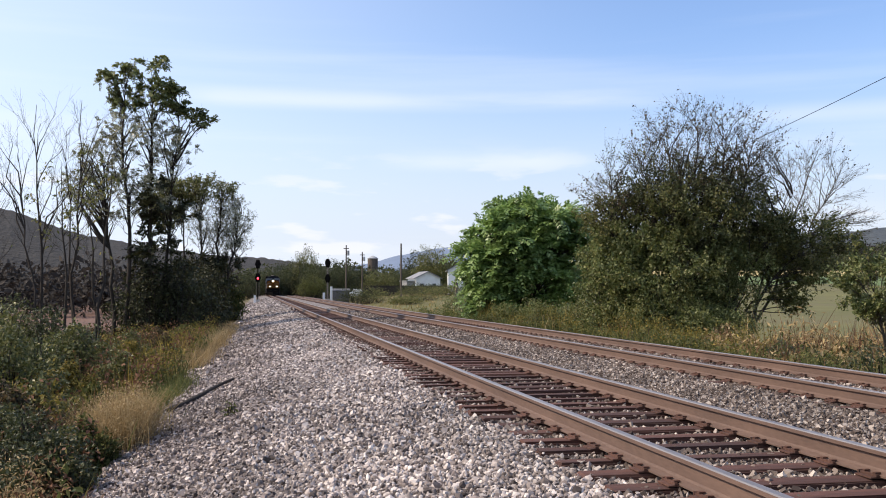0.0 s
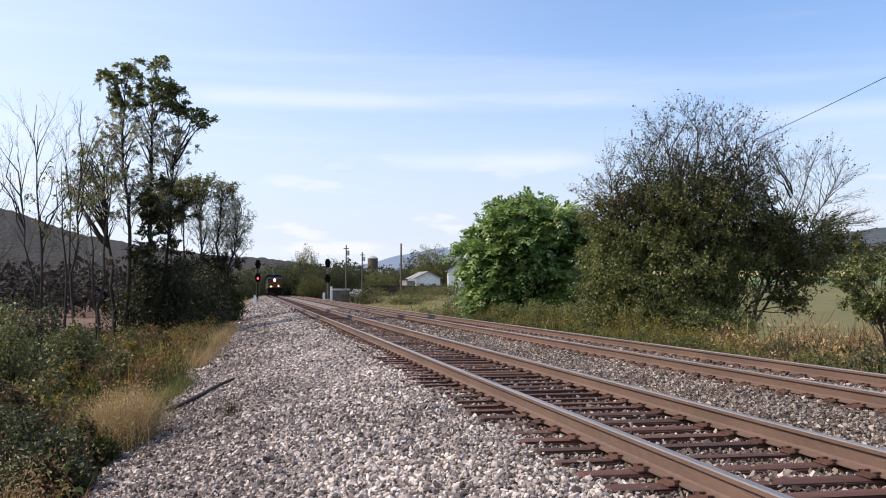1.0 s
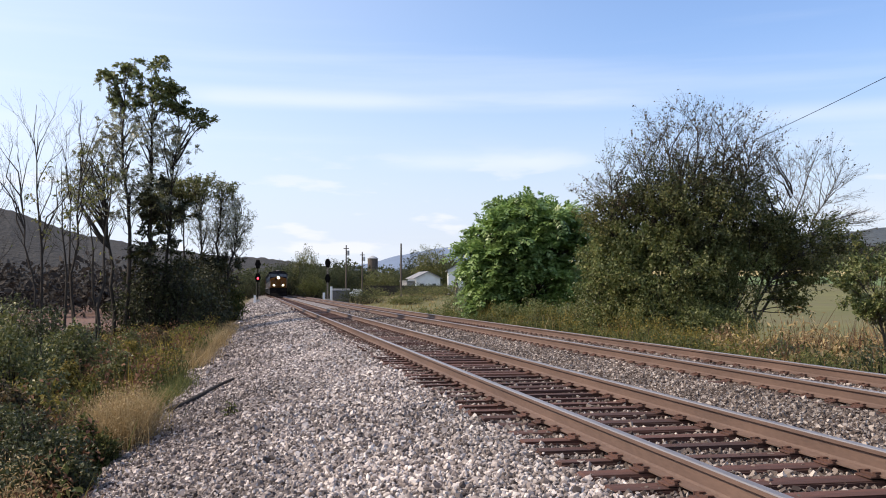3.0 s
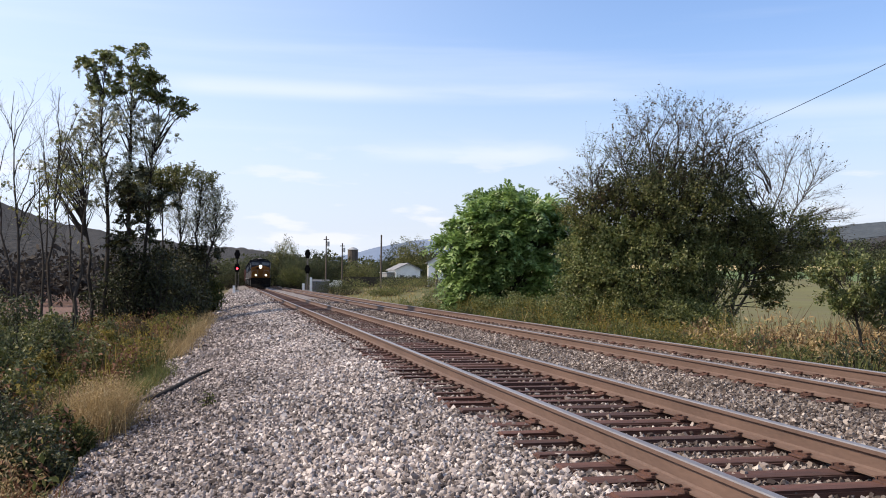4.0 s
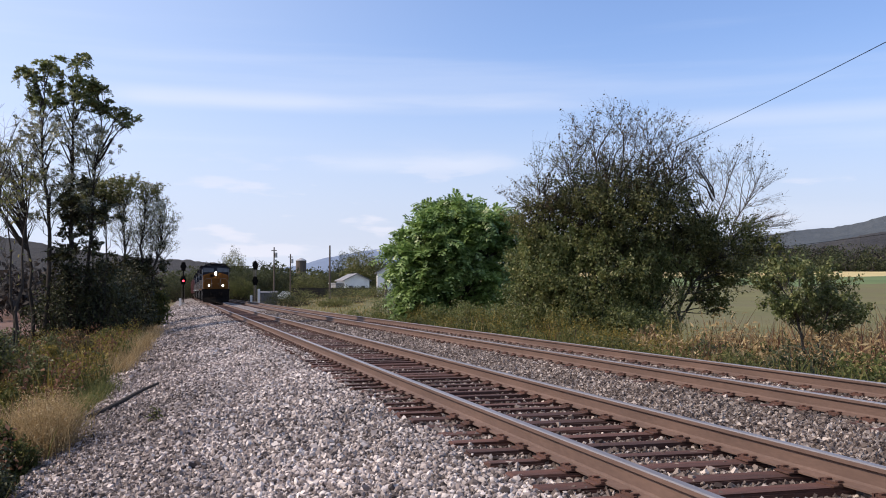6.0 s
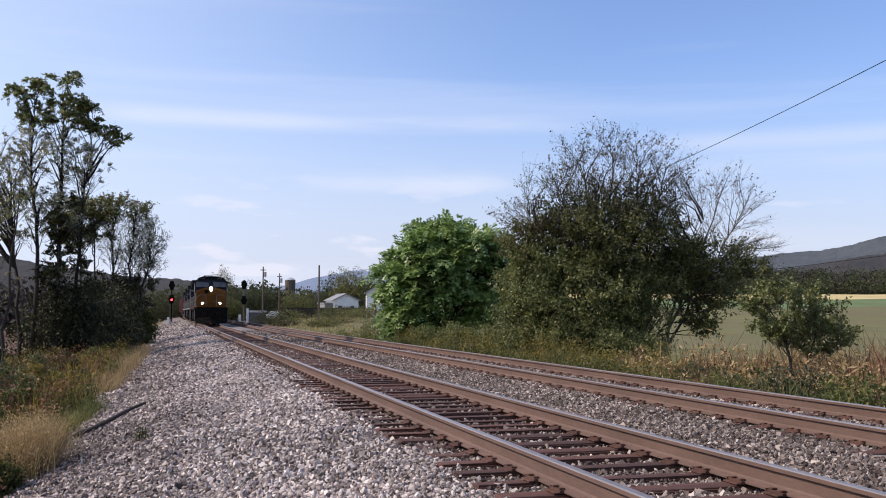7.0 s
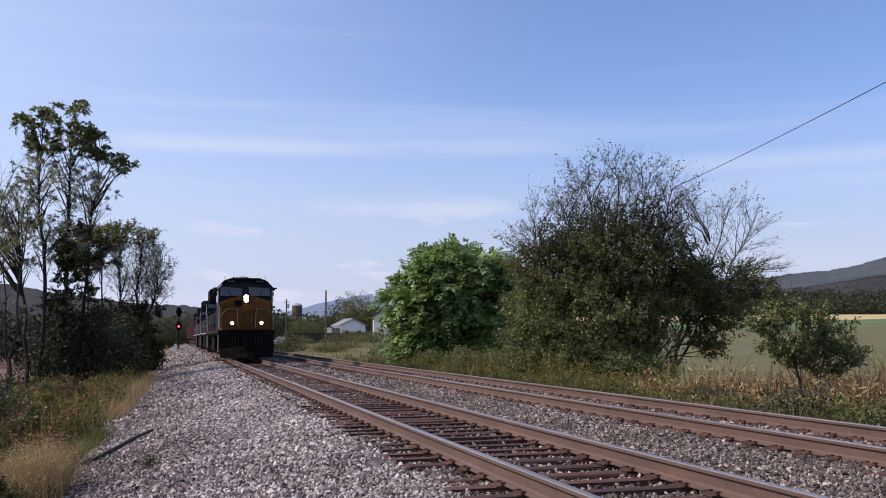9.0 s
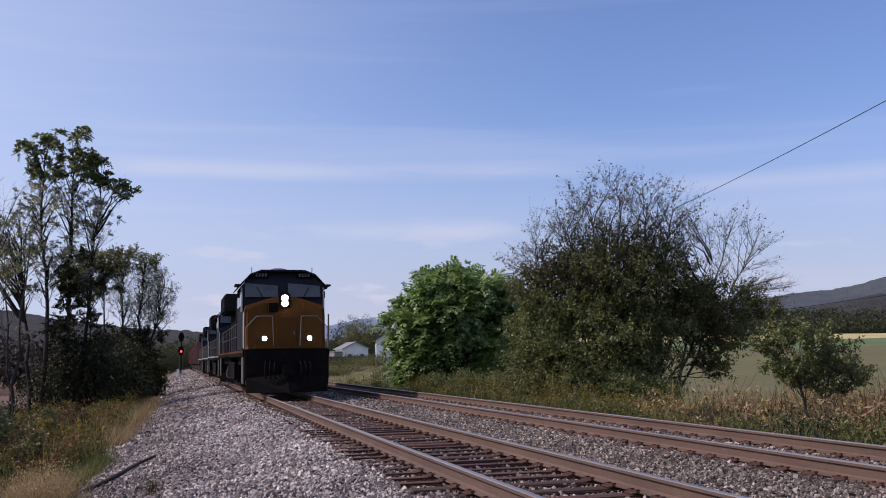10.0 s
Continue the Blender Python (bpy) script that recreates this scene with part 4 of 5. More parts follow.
herb_leaves("stalk_leaves", "dry brown leaves on dead stalks", 214, scatter_in(214, 2200, 14.0, 25, 14, 26, 0.4), 1.3, 12, 0.18, 0.05, M_STRAW)


# ---- hills ----
def ridge(name, label, rows, mat, seed):
    """rows: (degrees right of the track, distance, height)."""
    az = np.linspace(rows[0][0], rows[-1][0], 240)
    ds = np.interp(az, [q[0] for q in rows], [q[1] for q in rows])
    hs = np.interp(az, [q[0] for q in rows], [q[2] for q in rows])
    r = np.random.default_rng(seed)
    hs = hs * (1 + 0.03 * np.sin(az * 0.9 + seed)) + 0.4 * r.normal(size=240)
    v = []
    for k, up in ((0.72, -0.02), (0.86, 0.55), (1.0, 1.0), (1.2, 0.8), (1.5, -0.02)):
        v.append(np.column_stack([np.sin(np.radians(az)) * ds * k, np.cos(np.radians(az)) * ds * k, -3 + (hs + 3) * up]))
    v = np.concatenate(v)
    i = np.arange(5 * 240).reshape(5, 240)
    f = np.stack([i[:-1, :-1], i[:-1, 1:], i[1:, 1:], i[1:, :-1]], -1).reshape(-1, 4)
    me = quick_mesh(name, v, f, mat)
    me.polygons.foreach_set("use_smooth", [True] * len(f))
    return tagged(new(name, me), label, kind="structure")


ridge("hill_left", "wooded hill beyond the fields", [(-45, 900, 95), (-13.7, 900, 66), (-10, 900, 50), (-6.7, 900, 37), (-2, 900, 30), (2, 900, 24), (9, 900, 10)], M_WOODS, 1)
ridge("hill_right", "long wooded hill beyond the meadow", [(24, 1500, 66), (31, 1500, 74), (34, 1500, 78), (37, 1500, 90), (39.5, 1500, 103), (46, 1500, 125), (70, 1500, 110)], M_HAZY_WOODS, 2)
ridge("hill_foot", "lower wooded slope at the meadow's end", [(20, 800, 22), (31, 800, 26), (36, 800, 36), (42, 800, 46), (60, 800, 40)], M_WOODS, 4)
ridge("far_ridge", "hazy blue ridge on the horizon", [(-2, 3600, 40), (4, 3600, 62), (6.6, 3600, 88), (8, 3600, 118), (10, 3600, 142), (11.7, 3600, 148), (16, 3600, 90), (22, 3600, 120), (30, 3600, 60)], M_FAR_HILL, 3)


# ---- the train ----
def bar_rail(bm, pts, r=0.02):
    for a, b in zip(pts, pts[1:]):
        rod(bm, a, b, r, sides=6)
    return bm


def wheelset():
    bm = bmesh.new()
    for s in (-1, 1):
        lathe(bm, [(s * 0.68, 0.40), (s * 0.685, 0.56), (s * 0.71, 0.555), (s * 0.715, 0.535), (s * 0.81, 0.53), (s * 0.82, 0.40)], (0, 0, 0), 20)
    lathe(bm, [(-0.7, 0.09), (0.7, 0.09)], (0, 0, 0), 10)
    for s in (-1, 1):
        for k in range(6):
            an = k * math.pi / 3
            box(bm, s * 0.83 - 0.015, s * 0.83 + 0.015, 0.25 * math.cos(an) - 0.04, 0.25 * math.cos(an) + 0.04, 0.25 * math.sin(an) - 0.04, 0.25 * math.sin(an) + 0.04)
    return bm


def locomotive(nose_mat, lead):
    lo = thing("locomotive", "dark blue diesel locomotive with a yellow nose and lit headlights" if lead else "dark blue diesel locomotive coupled behind another", "locomotive", group="train")
    # frame and deck
    bm = bmesh.new()
    box(bm, -1.5, 1.5, 0.9, 22.0, 1.35, 1.62, 0.03)
    box(bm, -1.25, 1.25, 1.2, 21.6, 1.05, 1.36)
    part("deck", bm, M_BLACK, lo)
    for s in (-1, 1):
        bm = bmesh.new()
        box(bm, s * 1.505 - 0.008, s * 1.505 + 0.008, 1.0, 21.9, 1.50, 1.58)
        part("sill_stripe", bm, M_YELLOW if lead else M_GREY, lo, "painted stripe along the sill")
        for y0 in (1.1, 20.2):
            bm = bmesh.new()
            box(bm, s * 1.47 - 0.02, s * 1.47 + 0.02, y0, y0 + 0.9, 0.42, 1.34, 0.01)
            # the lighter grey stands in for sun on the steps
            part("step_panel", bm, M_CABIN, lo, "step panel in a grey lightened as if sunlit")
    # pilot, plough and steps
    bm = bmesh.new()
    box(bm, -1.45, 1.45, 0.75, 1.0, 0.55, 1.62, 0.03)
    part("pilot", bm, M_BLACK, lo)
    bm = bmesh.new()
    for s in (-1, 1):
        v = [bm.verts.new(c) for c in ((0, 0.15, 0.12), (s * 1.4, 0.7, 0.12), (s * 1.4, 0.74, 0.62), (0, 0.5, 0.75), (0, 0.35, 0.12), (s * 1.4, 0.8, 0.12), (s * 1.4, 0.8, 0.62), (0, 0.72, 0.75))]
        for q in ((0, 1, 2, 3), (7, 6, 5, 4), (0, 4, 5, 1), (1, 5, 6, 2), (2, 6, 7, 3)):
            bm.faces.new([v[i] for i in q])
    bmesh.ops.recalc_face_normals(bm, faces=bm.faces)
    part("plough", bm, M_BLACK, lo)
    bm = bmesh.new()
    box(bm, -0.16, 0.16, 0.0, 0.8, 0.75, 1.0, 0.04)
    box(bm, -0.22, 0.22, -0.12, 0.12, 0.7, 1.05, 0.05)
    part("coupler", bm, M_BLACK, lo)
    for s in (-1, 1):
        bm = bmesh.new()
        for i in range(4):
            box(bm, s * 1.22 - 0.24, s * 1.22 + 0.24, 1.02 + 0.06 * i, 1.32 + 0.06 * i, 0.35 + 0.33 * i, 0.39 + 0.33 * i)
        box(bm, s * 1.44 - 0.02, s * 1.44 + 0.02, 1.0, 1.5, 0.33, 1.5)
        part("steps", bm, M_BLACK, lo)
        for y0, y1 in ((5.4, 19.6),):
            bm = bmesh.new()
            n = 9
            for i in range(n + 1):
                y = y0 + (y1 - y0) * i / n
                rod(bm, (s * 1.44, y, 1.6), (s * 1.44, y, 2.65), 0.018, sides=6)
            rod(bm, (s * 1.44, y0, 2.65), (s * 1.44, y1, 2.65), 0.02, sides=6)
            rod(bm, (s * 1.44, y0, 2.15), (s * 1.44, y1, 2.15), 0.015, sides=6)
            part("handrail", bm, M_STEEL, lo)
        bm = bmesh.new()
        bar_rail(bm, [(s * 1.42, 0.82, 0.9), (s * 1.42, 0.82, 2.35), (s * 1.05, 0.82, 2.75), (s * 0.5, 0.82, 2.75), (s * 0.45, 0.82, 1.65)], 0.015)
        part("front_handrail", bm, M_CABIN, lo, "bent grey tube handrail")
    # wide nose with a hipped top
    bm = bmesh.new()
    hip = [(-1.42, 1.62), (1.42, 1.62), (1.42, 2.95), (1.36, 3.16), (0.42, 3.46), (-0.42, 3.46), (-1.36, 3.16), (-1.42, 2.95)]
    f0 = [bm.verts.new((x, 1.36 + max(0.0, z - 2.6) * 0.35, z)) for x, z in hip]
    f1 = [bm.verts.new((x, 3.0, z)) for x, z in hip]
    bm.faces.new(f0), bm.faces.new(f1[::-1])
    for i in range(8):
        j = (i + 1) % 8
        bm.faces.new((f0[j], f0[i], f1[i], f1[j]))
    bmesh.ops.recalc_face_normals(bm, faces=bm.faces)
    bmesh.ops.triangulate(bm, faces=[f for f in bm.faces if len(f.verts) > 4])
    bmesh.ops.bevel(bm, geom=[e for e in bm.edges if abs(e.verts[0].co.x - e.verts[1].co.x) < 0.01 and abs(e.verts[0].co.x) > 1.4 and abs(e.verts[0].co.y - 1.4) < 0.2 and abs(e.verts[1].co.y - 1.4) < 0.2], offset=0.1, segments=3, affect="EDGES")
    part("nose", bm, nose_mat, lo, "yellow paint, grimy at the bottom" if lead else "")
    for s in (-1, 1):
        bm = bmesh.new()
        prism(bm, [(1.62, 1.66), (2.9, 1.66), (2.9, 2.93), (1.72, 2.93), (1.64, 2.80)], s * 1.425 - 0.012, s * 1.425 + 0.012)
        part("nose_side", bm, M_GREY, lo, "pale grey side panel")
    bm = bmesh.new()
    box(bm, -0.30, 0.40, 1.31, 1.42, 1.72, 2.72, 0.02)
    nd = part("nose_door", bm, nose_mat, lo)
    bm = bmesh.new()
    box(bm, 0.28, 0.32, 1.26, 1.32, 2.1, 2.24, 0.008)
    part("door_latch", bm, M_STEEL, nd)
    for z in (1.85, 2.2, 2.55):
        bm = bmesh.new()
        rod(bm, (-0.31, 1.30, z), (-0.31, 1.30, z + 0.12), 0.02, sides=8)
        part("hinge", bm, nose_mat, nd)
    bm = bmesh.new()
    box(bm, -0.66, -0.24, 1.37, 1.55, 2.94, 3.24, 0.02)
    part("nose_hatch", bm, M_BLACK, lo, "dark recessed opening")
    bm = bmesh.new()
    box(bm, -1.1, 1.1, 0.68, 0.98, 1.63, 1.72, 0.02)
    part("anticlimber", bm, nose_mat, lo)
    for s in (-1, 1):
        bm = bmesh.new()
        bar_rail(bm, [(s * 1.36, 0.78, 0.6), (s * 1.36, 0.78, 1.5), (s * 0.3, 0.74, 1.18), (s * 0.3, 0.6, 1.0)], 0.018)
        part("cut_lever", bm, M_BLACK, lo)
        for k in range(3):
            bm = bmesh.new()
            x = s * (0.42 + 0.16 * k)
            bar_rail(bm, [(x, 0.72, 1.2), (x + s * 0.03, 0.5, 1.1), (x + s * 0.05, 0.42, 0.9), (x + s * 0.03, 0.45, 0.68), (x, 0.52, 0.6)], 0.025)
            part("air_hose", bm, M_BLACK, lo)
        bm = bmesh.new()
        bar_rail(bm, [(s * 0.72, 2.15, 3.46), (s * 0.95, 2.20, 3.88)], 0.012)
        part("wiper", bm, M_BLACK, lo)
        bm = bmesh.new()
        rod(bm, (s * 1.1, 2.6, 4.36), (s * 1.1, 2.6, 4.62), 0.015, sides=6)
        part("antenna", bm, M_BLACK, lo)
        bm = bmesh.new()
        box(bm, s * 1.56 - 0.05, s * 1.56 + 0.05, 2.75, 2.79, 3.5, 3.76, 0.01)
        box(bm, s * 1.50 - 0.06, s * 1.50 + 0.06, 2.76, 2.78, 3.62, 3.66)
        part("mirror", bm, M_BLACK, lo)
        bm = bmesh.new()
        bar_rail(bm, [(s * 0.62, 1.22, 2.9), (s * 0.62, 1.22, 3.3)], 0.014)
        part("grab_iron", bm, M_YELLOW, lo)
    bm = bmesh.new()
    lathe_dome = bmesh.ops.create_uvsphere(bm, u_segments=14, v_segments=8, radius=0.28)
    for v in lathe_dome["verts"]:
        v.co = (v.co.x * 1.4 - 0.1, v.co.y + 3.0, v.co.z * 0.45 + 4.50)
    part("antenna_dome", bm, M_STEEL, lo, "pale dome on the cab roof")
    for s in (-1, 1):
        bm = bmesh.new()
        prism(bm, [(2.13, 2.96), (2.5, 2.96), (2.5, 3.86), (2.30, 3.86), (2.13, 3.42)], s * 1.475 - 0.02, s * 1.475 + 0.02)
        part("cab_post", bm, M_GREY, lo, "pale grey corner post of the cab")
        bm = bmesh.new()
        prism(bm, [(2.02, 3.90), (2.9, 3.90), (2.9, 3.96), (2.02, 3.96)], s * 1.62 - 0.1, s * 1.62 + 0.1)
        part("sun_visor", bm, M_NAVY, lo)
    # cab
    outline = [(-1.46, 1.62), (1.46, 1.62), (1.46, 3.95), (1.12, 4.30), (0.75, 4.44), (-0.75, 4.44), (-1.12, 4.30), (-1.46, 3.95)]
    bm = bmesh.new()
    front = [bm.verts.new((x, 2.15 + max(0, z - 3.4) * 0.35, z)) for x, z in outline]
    back = [bm.verts.new((x, 5.2, z)) for x, z in outline]
    bm.faces.new(front), bm.faces.new(back[::-1])
    for i in range(8):
        j = (i + 1) % 8
        bm.faces.new((front[j], front[i], back[i], back[j]))
    bmesh.ops.recalc_face_normals(bm, faces=bm.faces)
    part("cab", bm, M_NAVY, lo, "dark blue cab with a chamfered roof")
    bm = bmesh.new()
    ol = [(-1.62, 3.88), (-1.18, 4.35), (-0.78, 4.50), (0.78, 4.50), (1.18, 4.35), (1.62, 3.88)]
    a0 = [bm.verts.new((x, 2.2, z)) for x, z in ol] + [bm.verts.new((x, 2.2, z - 0.06)) for x, z in ol[::-1]]
    b0 = [bm.verts.new((v.co.x, 5.3, v.co.z)) for v in a0]
    bm.faces.new(a0), bm.faces.new(b0[::-1])
    for i in range(12):
        j = (i + 1) % 12
        bm.faces.new((a0[j], a0[i], b0[i], b0[j]))
    bmesh.ops.recalc_face_normals(bm, faces=bm.faces)
    part("cab_roof", bm, M_NAVY, lo)
    for s in (-1, 1):
        bm = bmesh.new()
        x0, x1 = sorted((s * 0.18, s * 1.36))
        pts = [(x0, 3.50), (x1, 3.50), (x1, 3.92), (x0, 4.02)]
        f0 = [bm.verts.new((x, 2.13 + (z - 3.4) * 0.35, z)) for x, z in pts]
        f1 = [bm.verts.new((x, 2.17 + (z - 3.4) * 0.35, z)) for x, z in pts]
        bm.faces.new(f0), bm.faces.new(f1[::-1])
        for i in range(4):
            j = (i + 1) % 4
            bm.faces.new((f0[j], f0[i], f1[i], f1[j]))
        bmesh.ops.recalc_face_normals(bm, faces=bm.faces)
        part("windshield", bm, M_GLASS, lo, "dark glass with reflected grey in its colour")
        bm = bmesh.new()
        for y0 in (2.7, 3.9):
            box(bm, s * 1.46 - 0.02, s * 1.46 + 0.02, y0, y0 + 1.0, 3.2, 3.85, 0.01)
        part("side_window", bm, M_GLASS, lo)
        bm = bmesh.new()
        box(bm, s * 0.78 - 0.28, s * 0.78 + 0.28, 2.32, 2.6, 4.22, 4.40, 0.02)
        nb = part("number_box", bm, M_BLACK, lo)
        bm = bmesh.new()
        for i in range(4):
            box(bm, s * 0.78 - 0.2 + 0.11 * i, s * 0.78 - 0.2 + 0.11 * i + 0.06, 2.31, 2.325, 4.25, 4.37)
        part("number_bars", bm, M_CABIN, nb, "plain grey bars")
    bm = bmesh.new()
    box(bm, -0.2, 0.2, 1.55, 1.95, 3.04, 3.62, 0.05)
    hl = part("headlight_housing", bm, M_BLACK, lo)
    for s in (-1, 1):
        if lead:
            bm = bmesh.new()
            rod(bm, (0.0, 1.52, 3.33 + s * 0.09), (0.0, 1.56, 3.33 + s * 0.09), 0.115, sides=16)
            part("headlight", bm, M_LAMP, hl, "shining headlight")
        bm = bmesh.new()
        rod(bm, (s * 0.78, 0.80, 1.98), (s * 0.78, 1.05, 1.98), 0.13, sides=16)
        dl = part("ditch_light_housing", bm, M_BLACK, lo)
        if lead:
            bm = bmesh.new()
            rod(bm, (s * 0.78, 0.77, 1.98), (s * 0.78, 0.81, 1.98), 0.08, sides=16)
            part("ditch_light", bm, M_LAMP, dl, "shining lamp")
    # long hood
    bm = bmesh.new()
    box(bm, -0.95, 0.95, 5.2, 21.0, 1.62, 4.2, 0.08)
    part("long_hood", bm, M_HOOD, lo)
    bm = bmesh.new()
    prism(bm, [(16.0, 3.6), (20.8, 3.6), (20.8, 4.55), (16.3, 4.55)], -1.5, 1.5)
    bmesh.ops.bevel(bm, geom=list(bm.edges), offset=0.08, segments=2, affect="EDGES")
    part("radiator", bm, M_HOOD, lo, "overhanging radiator housing")
    bm = bmesh.new()
    box(bm, -1.12, 1.12, 6.2, 9.2, 3.5, 4.32, 0.12)
    part("equipment_box", bm, M_HOOD, lo)
    for s in (-1, 1):
        for i in range(14):
            bm = bmesh.new()
            box(bm, s * 0.96 - 0.015, s * 0.96 + 0.015, 5.6 + i * 0.72, 6.2 + i * 0.72, 1.8, 3.35, 0.008)
            part("hood_door", bm, M_HOOD, lo)
    for i, y in enumerate((11.0, 12.4, 14.0)):
        bm = bmesh.new()
        rod(bm, (0, y, 4.2), (0, y, 4.42), 0.5, sides=20)
        part("roof_fan", bm, M_BLACK, lo)
    bm = bmesh.new()
    for i in range(3):
        rod(bm, (-0.5 + 0.18 * i, 4.3, 4.62), (-0.5 + 0.18 * i, 4.95 - 0.15 * i, 4.62), 0.05, 0.09, 10)
    box(bm, -0.6, 0.0, 4.45, 4.55, 4.48, 4.60)
    part("horn", bm, M_BLACK, lo)
    bm = bmesh.new()
    box(bm, -1.4, 1.4, 8.2, 14.2, 0.3, 1.3, 0.15)
    part("fuel_tank", bm, M_BLACK, lo)
    for y0 in (2.2, 15.2):
        for s in (-1, 1):
            bm = bmesh.new()
            box(bm, s * 1.08 - 0.09, s * 1.08 + 0.09, y0 - 0.4, y0 + 4.4, 0.55, 0.95, 0.04)
            for k in (0.2, 2.0, 3.8):
                box(bm, s * 1.1 - 0.14, s * 1.1 + 0.14, y0 + k - 0.22, y0 + k + 0.22, 0.32, 0.78, 0.04)
            part("truck_frame", bm, M_STEEL, lo)
        for k in (0.2, 2.0, 3.8):
            ax = part("wheelset", wheelset(), M_STEEL, lo)
            ax.location = (0, y0 + k, 0.53)
    return lo


def freight_car():
    c = thing("freight_car", "faded red open freight car in a long train", "freight car", group="train")
    bm = bmesh.new()
    box(bm, -1.5, 1.5, 0.4, 15.6, 1.1, 3.9)
    top = [f for f in bm.faces if f.normal.z > 0.9]
    r = bmesh.ops.inset_region(bm, faces=top, thickness=0.1)
    bmesh.ops.translate(bm, verts=list({v for f in top for v in f.verts}), vec=(0, 0, -2.2))
    part("body", bm, M_RED_CAR, c)
    for i in range(12):
        for s in (-1, 1):
            bm = bmesh.new()
            box(bm, s * 1.55 - 0.06, s * 1.55 + 0.06, 0.9 + i * 1.25, 1.05 + i * 1.25, 1.05, 3.9)
            part("side_post", bm, M_RED_CAR, c)
    for y in (0.0, 16.0):
        bm = bmesh.new()
        box(bm, -0.15, 0.15, y - 0.4 if y else -0.25, y + 0.5 if not y else y + 0.2, 0.75, 1.0)
        part("coupler", bm, M_BLACK, c)
    for y in (2.4, 13.6):
        for s in (-1, 1):
            bm = bmesh.new()
            box(bm, s * 1.05 - 0.08, s * 1.05 + 0.08, y - 1.2, y + 1.2, 0.4, 0.85, 0.04)
            part("truck_frame", bm, M_STEEL, c)
        bm = bmesh.new()
        box(bm, -1.0, 1.0, y - 0.3, y + 0.3, 0.6, 1.1)
        part("bolster", bm, M_BLACK, c)
        for k in (-0.85, 0.85):
            part("wheelset", wheelset(), M_STEEL, c).location = (0, y + k, 0.53)
    return c


SPEED, FRONT_AT_END = 19.4, 33.45  # metres a second; the front's place along the line when the clip ends
lead = locomotive(M_YELLOW, True)
second = locomotive(M_NAVY, False)
third = copy_thing(second, Matrix.Identity(4))
fourth = copy_thing(second, Matrix.Identity(4))
car = freight_car()
cars = [car] + [copy_thing(car, Matrix.Identity(4)) for _ in range(9)]
TRAIN = [(lead, 0.0), (second, 22.6), (third, 45.2), (fourth, 67.8)] + [(c, 90.6 + 16.4 * i) for i, c in enumerate(cars)]


def motions():
    half = [0.5 * i for i in range(21)]
    for ob, back in TRAIN:
        rows = []
        for t in half:
            y = FRONT_AT_END + SPEED * (10 - t) + back
            rows.append((t, pose(TRACK_X[0] - 0.05, y, float(grade(y)))))
        walk(ob, rows)
    for ob, _ in TRAIN:
        for ax in [c for c in ob.children if c.name.startswith("wheelset")]:
            at = ax.location.copy()
            walk(ax, [(i / 30, pose(at.x, at.y, at.z, (i / 30) * SPEED / 0.53 * 57.2958)) for i in range(301)])


# ---- lineside and village ----
def on_ground(x, y):
    return float(terrain_z(np.array(float(x)), np.array(float(y))))


def far_tree(x, y, h, w, mat, seed, kind="leafy tree in the distance"):
    mass("distant_tree", kind, (x, y), seed, [(0, 0, h * 0.58, w * 0.5, w * 0.5, h * 0.42), (-w * 0.25, 0, h * 0.35, w * 0.38, w * 0.4, h * 0.33), (w * 0.28, 0, h * 0.42, w * 0.36, w * 0.4, h * 0.34)],
         9000 if h > 3 else 2400, max(0.15, h * 0.026), max(0.10, h * 0.018), mat, "tree")


r_far = random.Random(12)
for az, y, h, w, mat in ((-0.9, 250, 7.5, 9, M_LEAF_FAR), (0.2, 260, 8.0, 9, M_LEAF_FAR), (1.2, 265, 9.0, 9, M_LEAF_FAR), (2.2, 235, 9.0, 8, M_LEAF_FAR), (2.75, 240, 12.0, 6, M_LEAF_OLIVE),
                         (3.4, 215, 8.0, 7, M_LEAF_FAR), (3.2, 180, 4.6, 5, M_WEED), (4.4, 220, 8.6, 8, M_LEAF_FAR), (5.3, 240, 8.0, 7, M_LEAF_FAR), (7.1, 235, 6.2, 7.5, M_LEAF_OLIVE), (8.4, 270, 7.0, 8, M_LEAF_FAR),
                         (9.4, 285, 12.6, 10, M_LEAF_FAR), (10.2, 262, 13.2, 10, M_LEAF_OLIVE), (11.6, 210, 8.0, 4, M_LEAF_FAR), (12.4, 240, 8.0, 9, M_LEAF_OLIVE),
                         (5.55, 137, 2.5, 4.5, M_LEAF_FAR), (6.6, 139, 2.5, 5, M_LEAF_OLIVE), (8.6, 124, 1.2, 4, M_LEAF_OLIVE), (9.3, 165, 2.0, 7, M_LEAF_FAR), (10.6, 168, 2.0, 7, M_LEAF_FAR), (11.0, 150, 1.8, 5, M_LEAF_OLIVE), (9.4, 134, 2.3, 6.5, M_LEAF_OLIVE)):
    far_tree(y * math.tan(radians(az)), y, h, w, mat, r_far.randrange(9999))


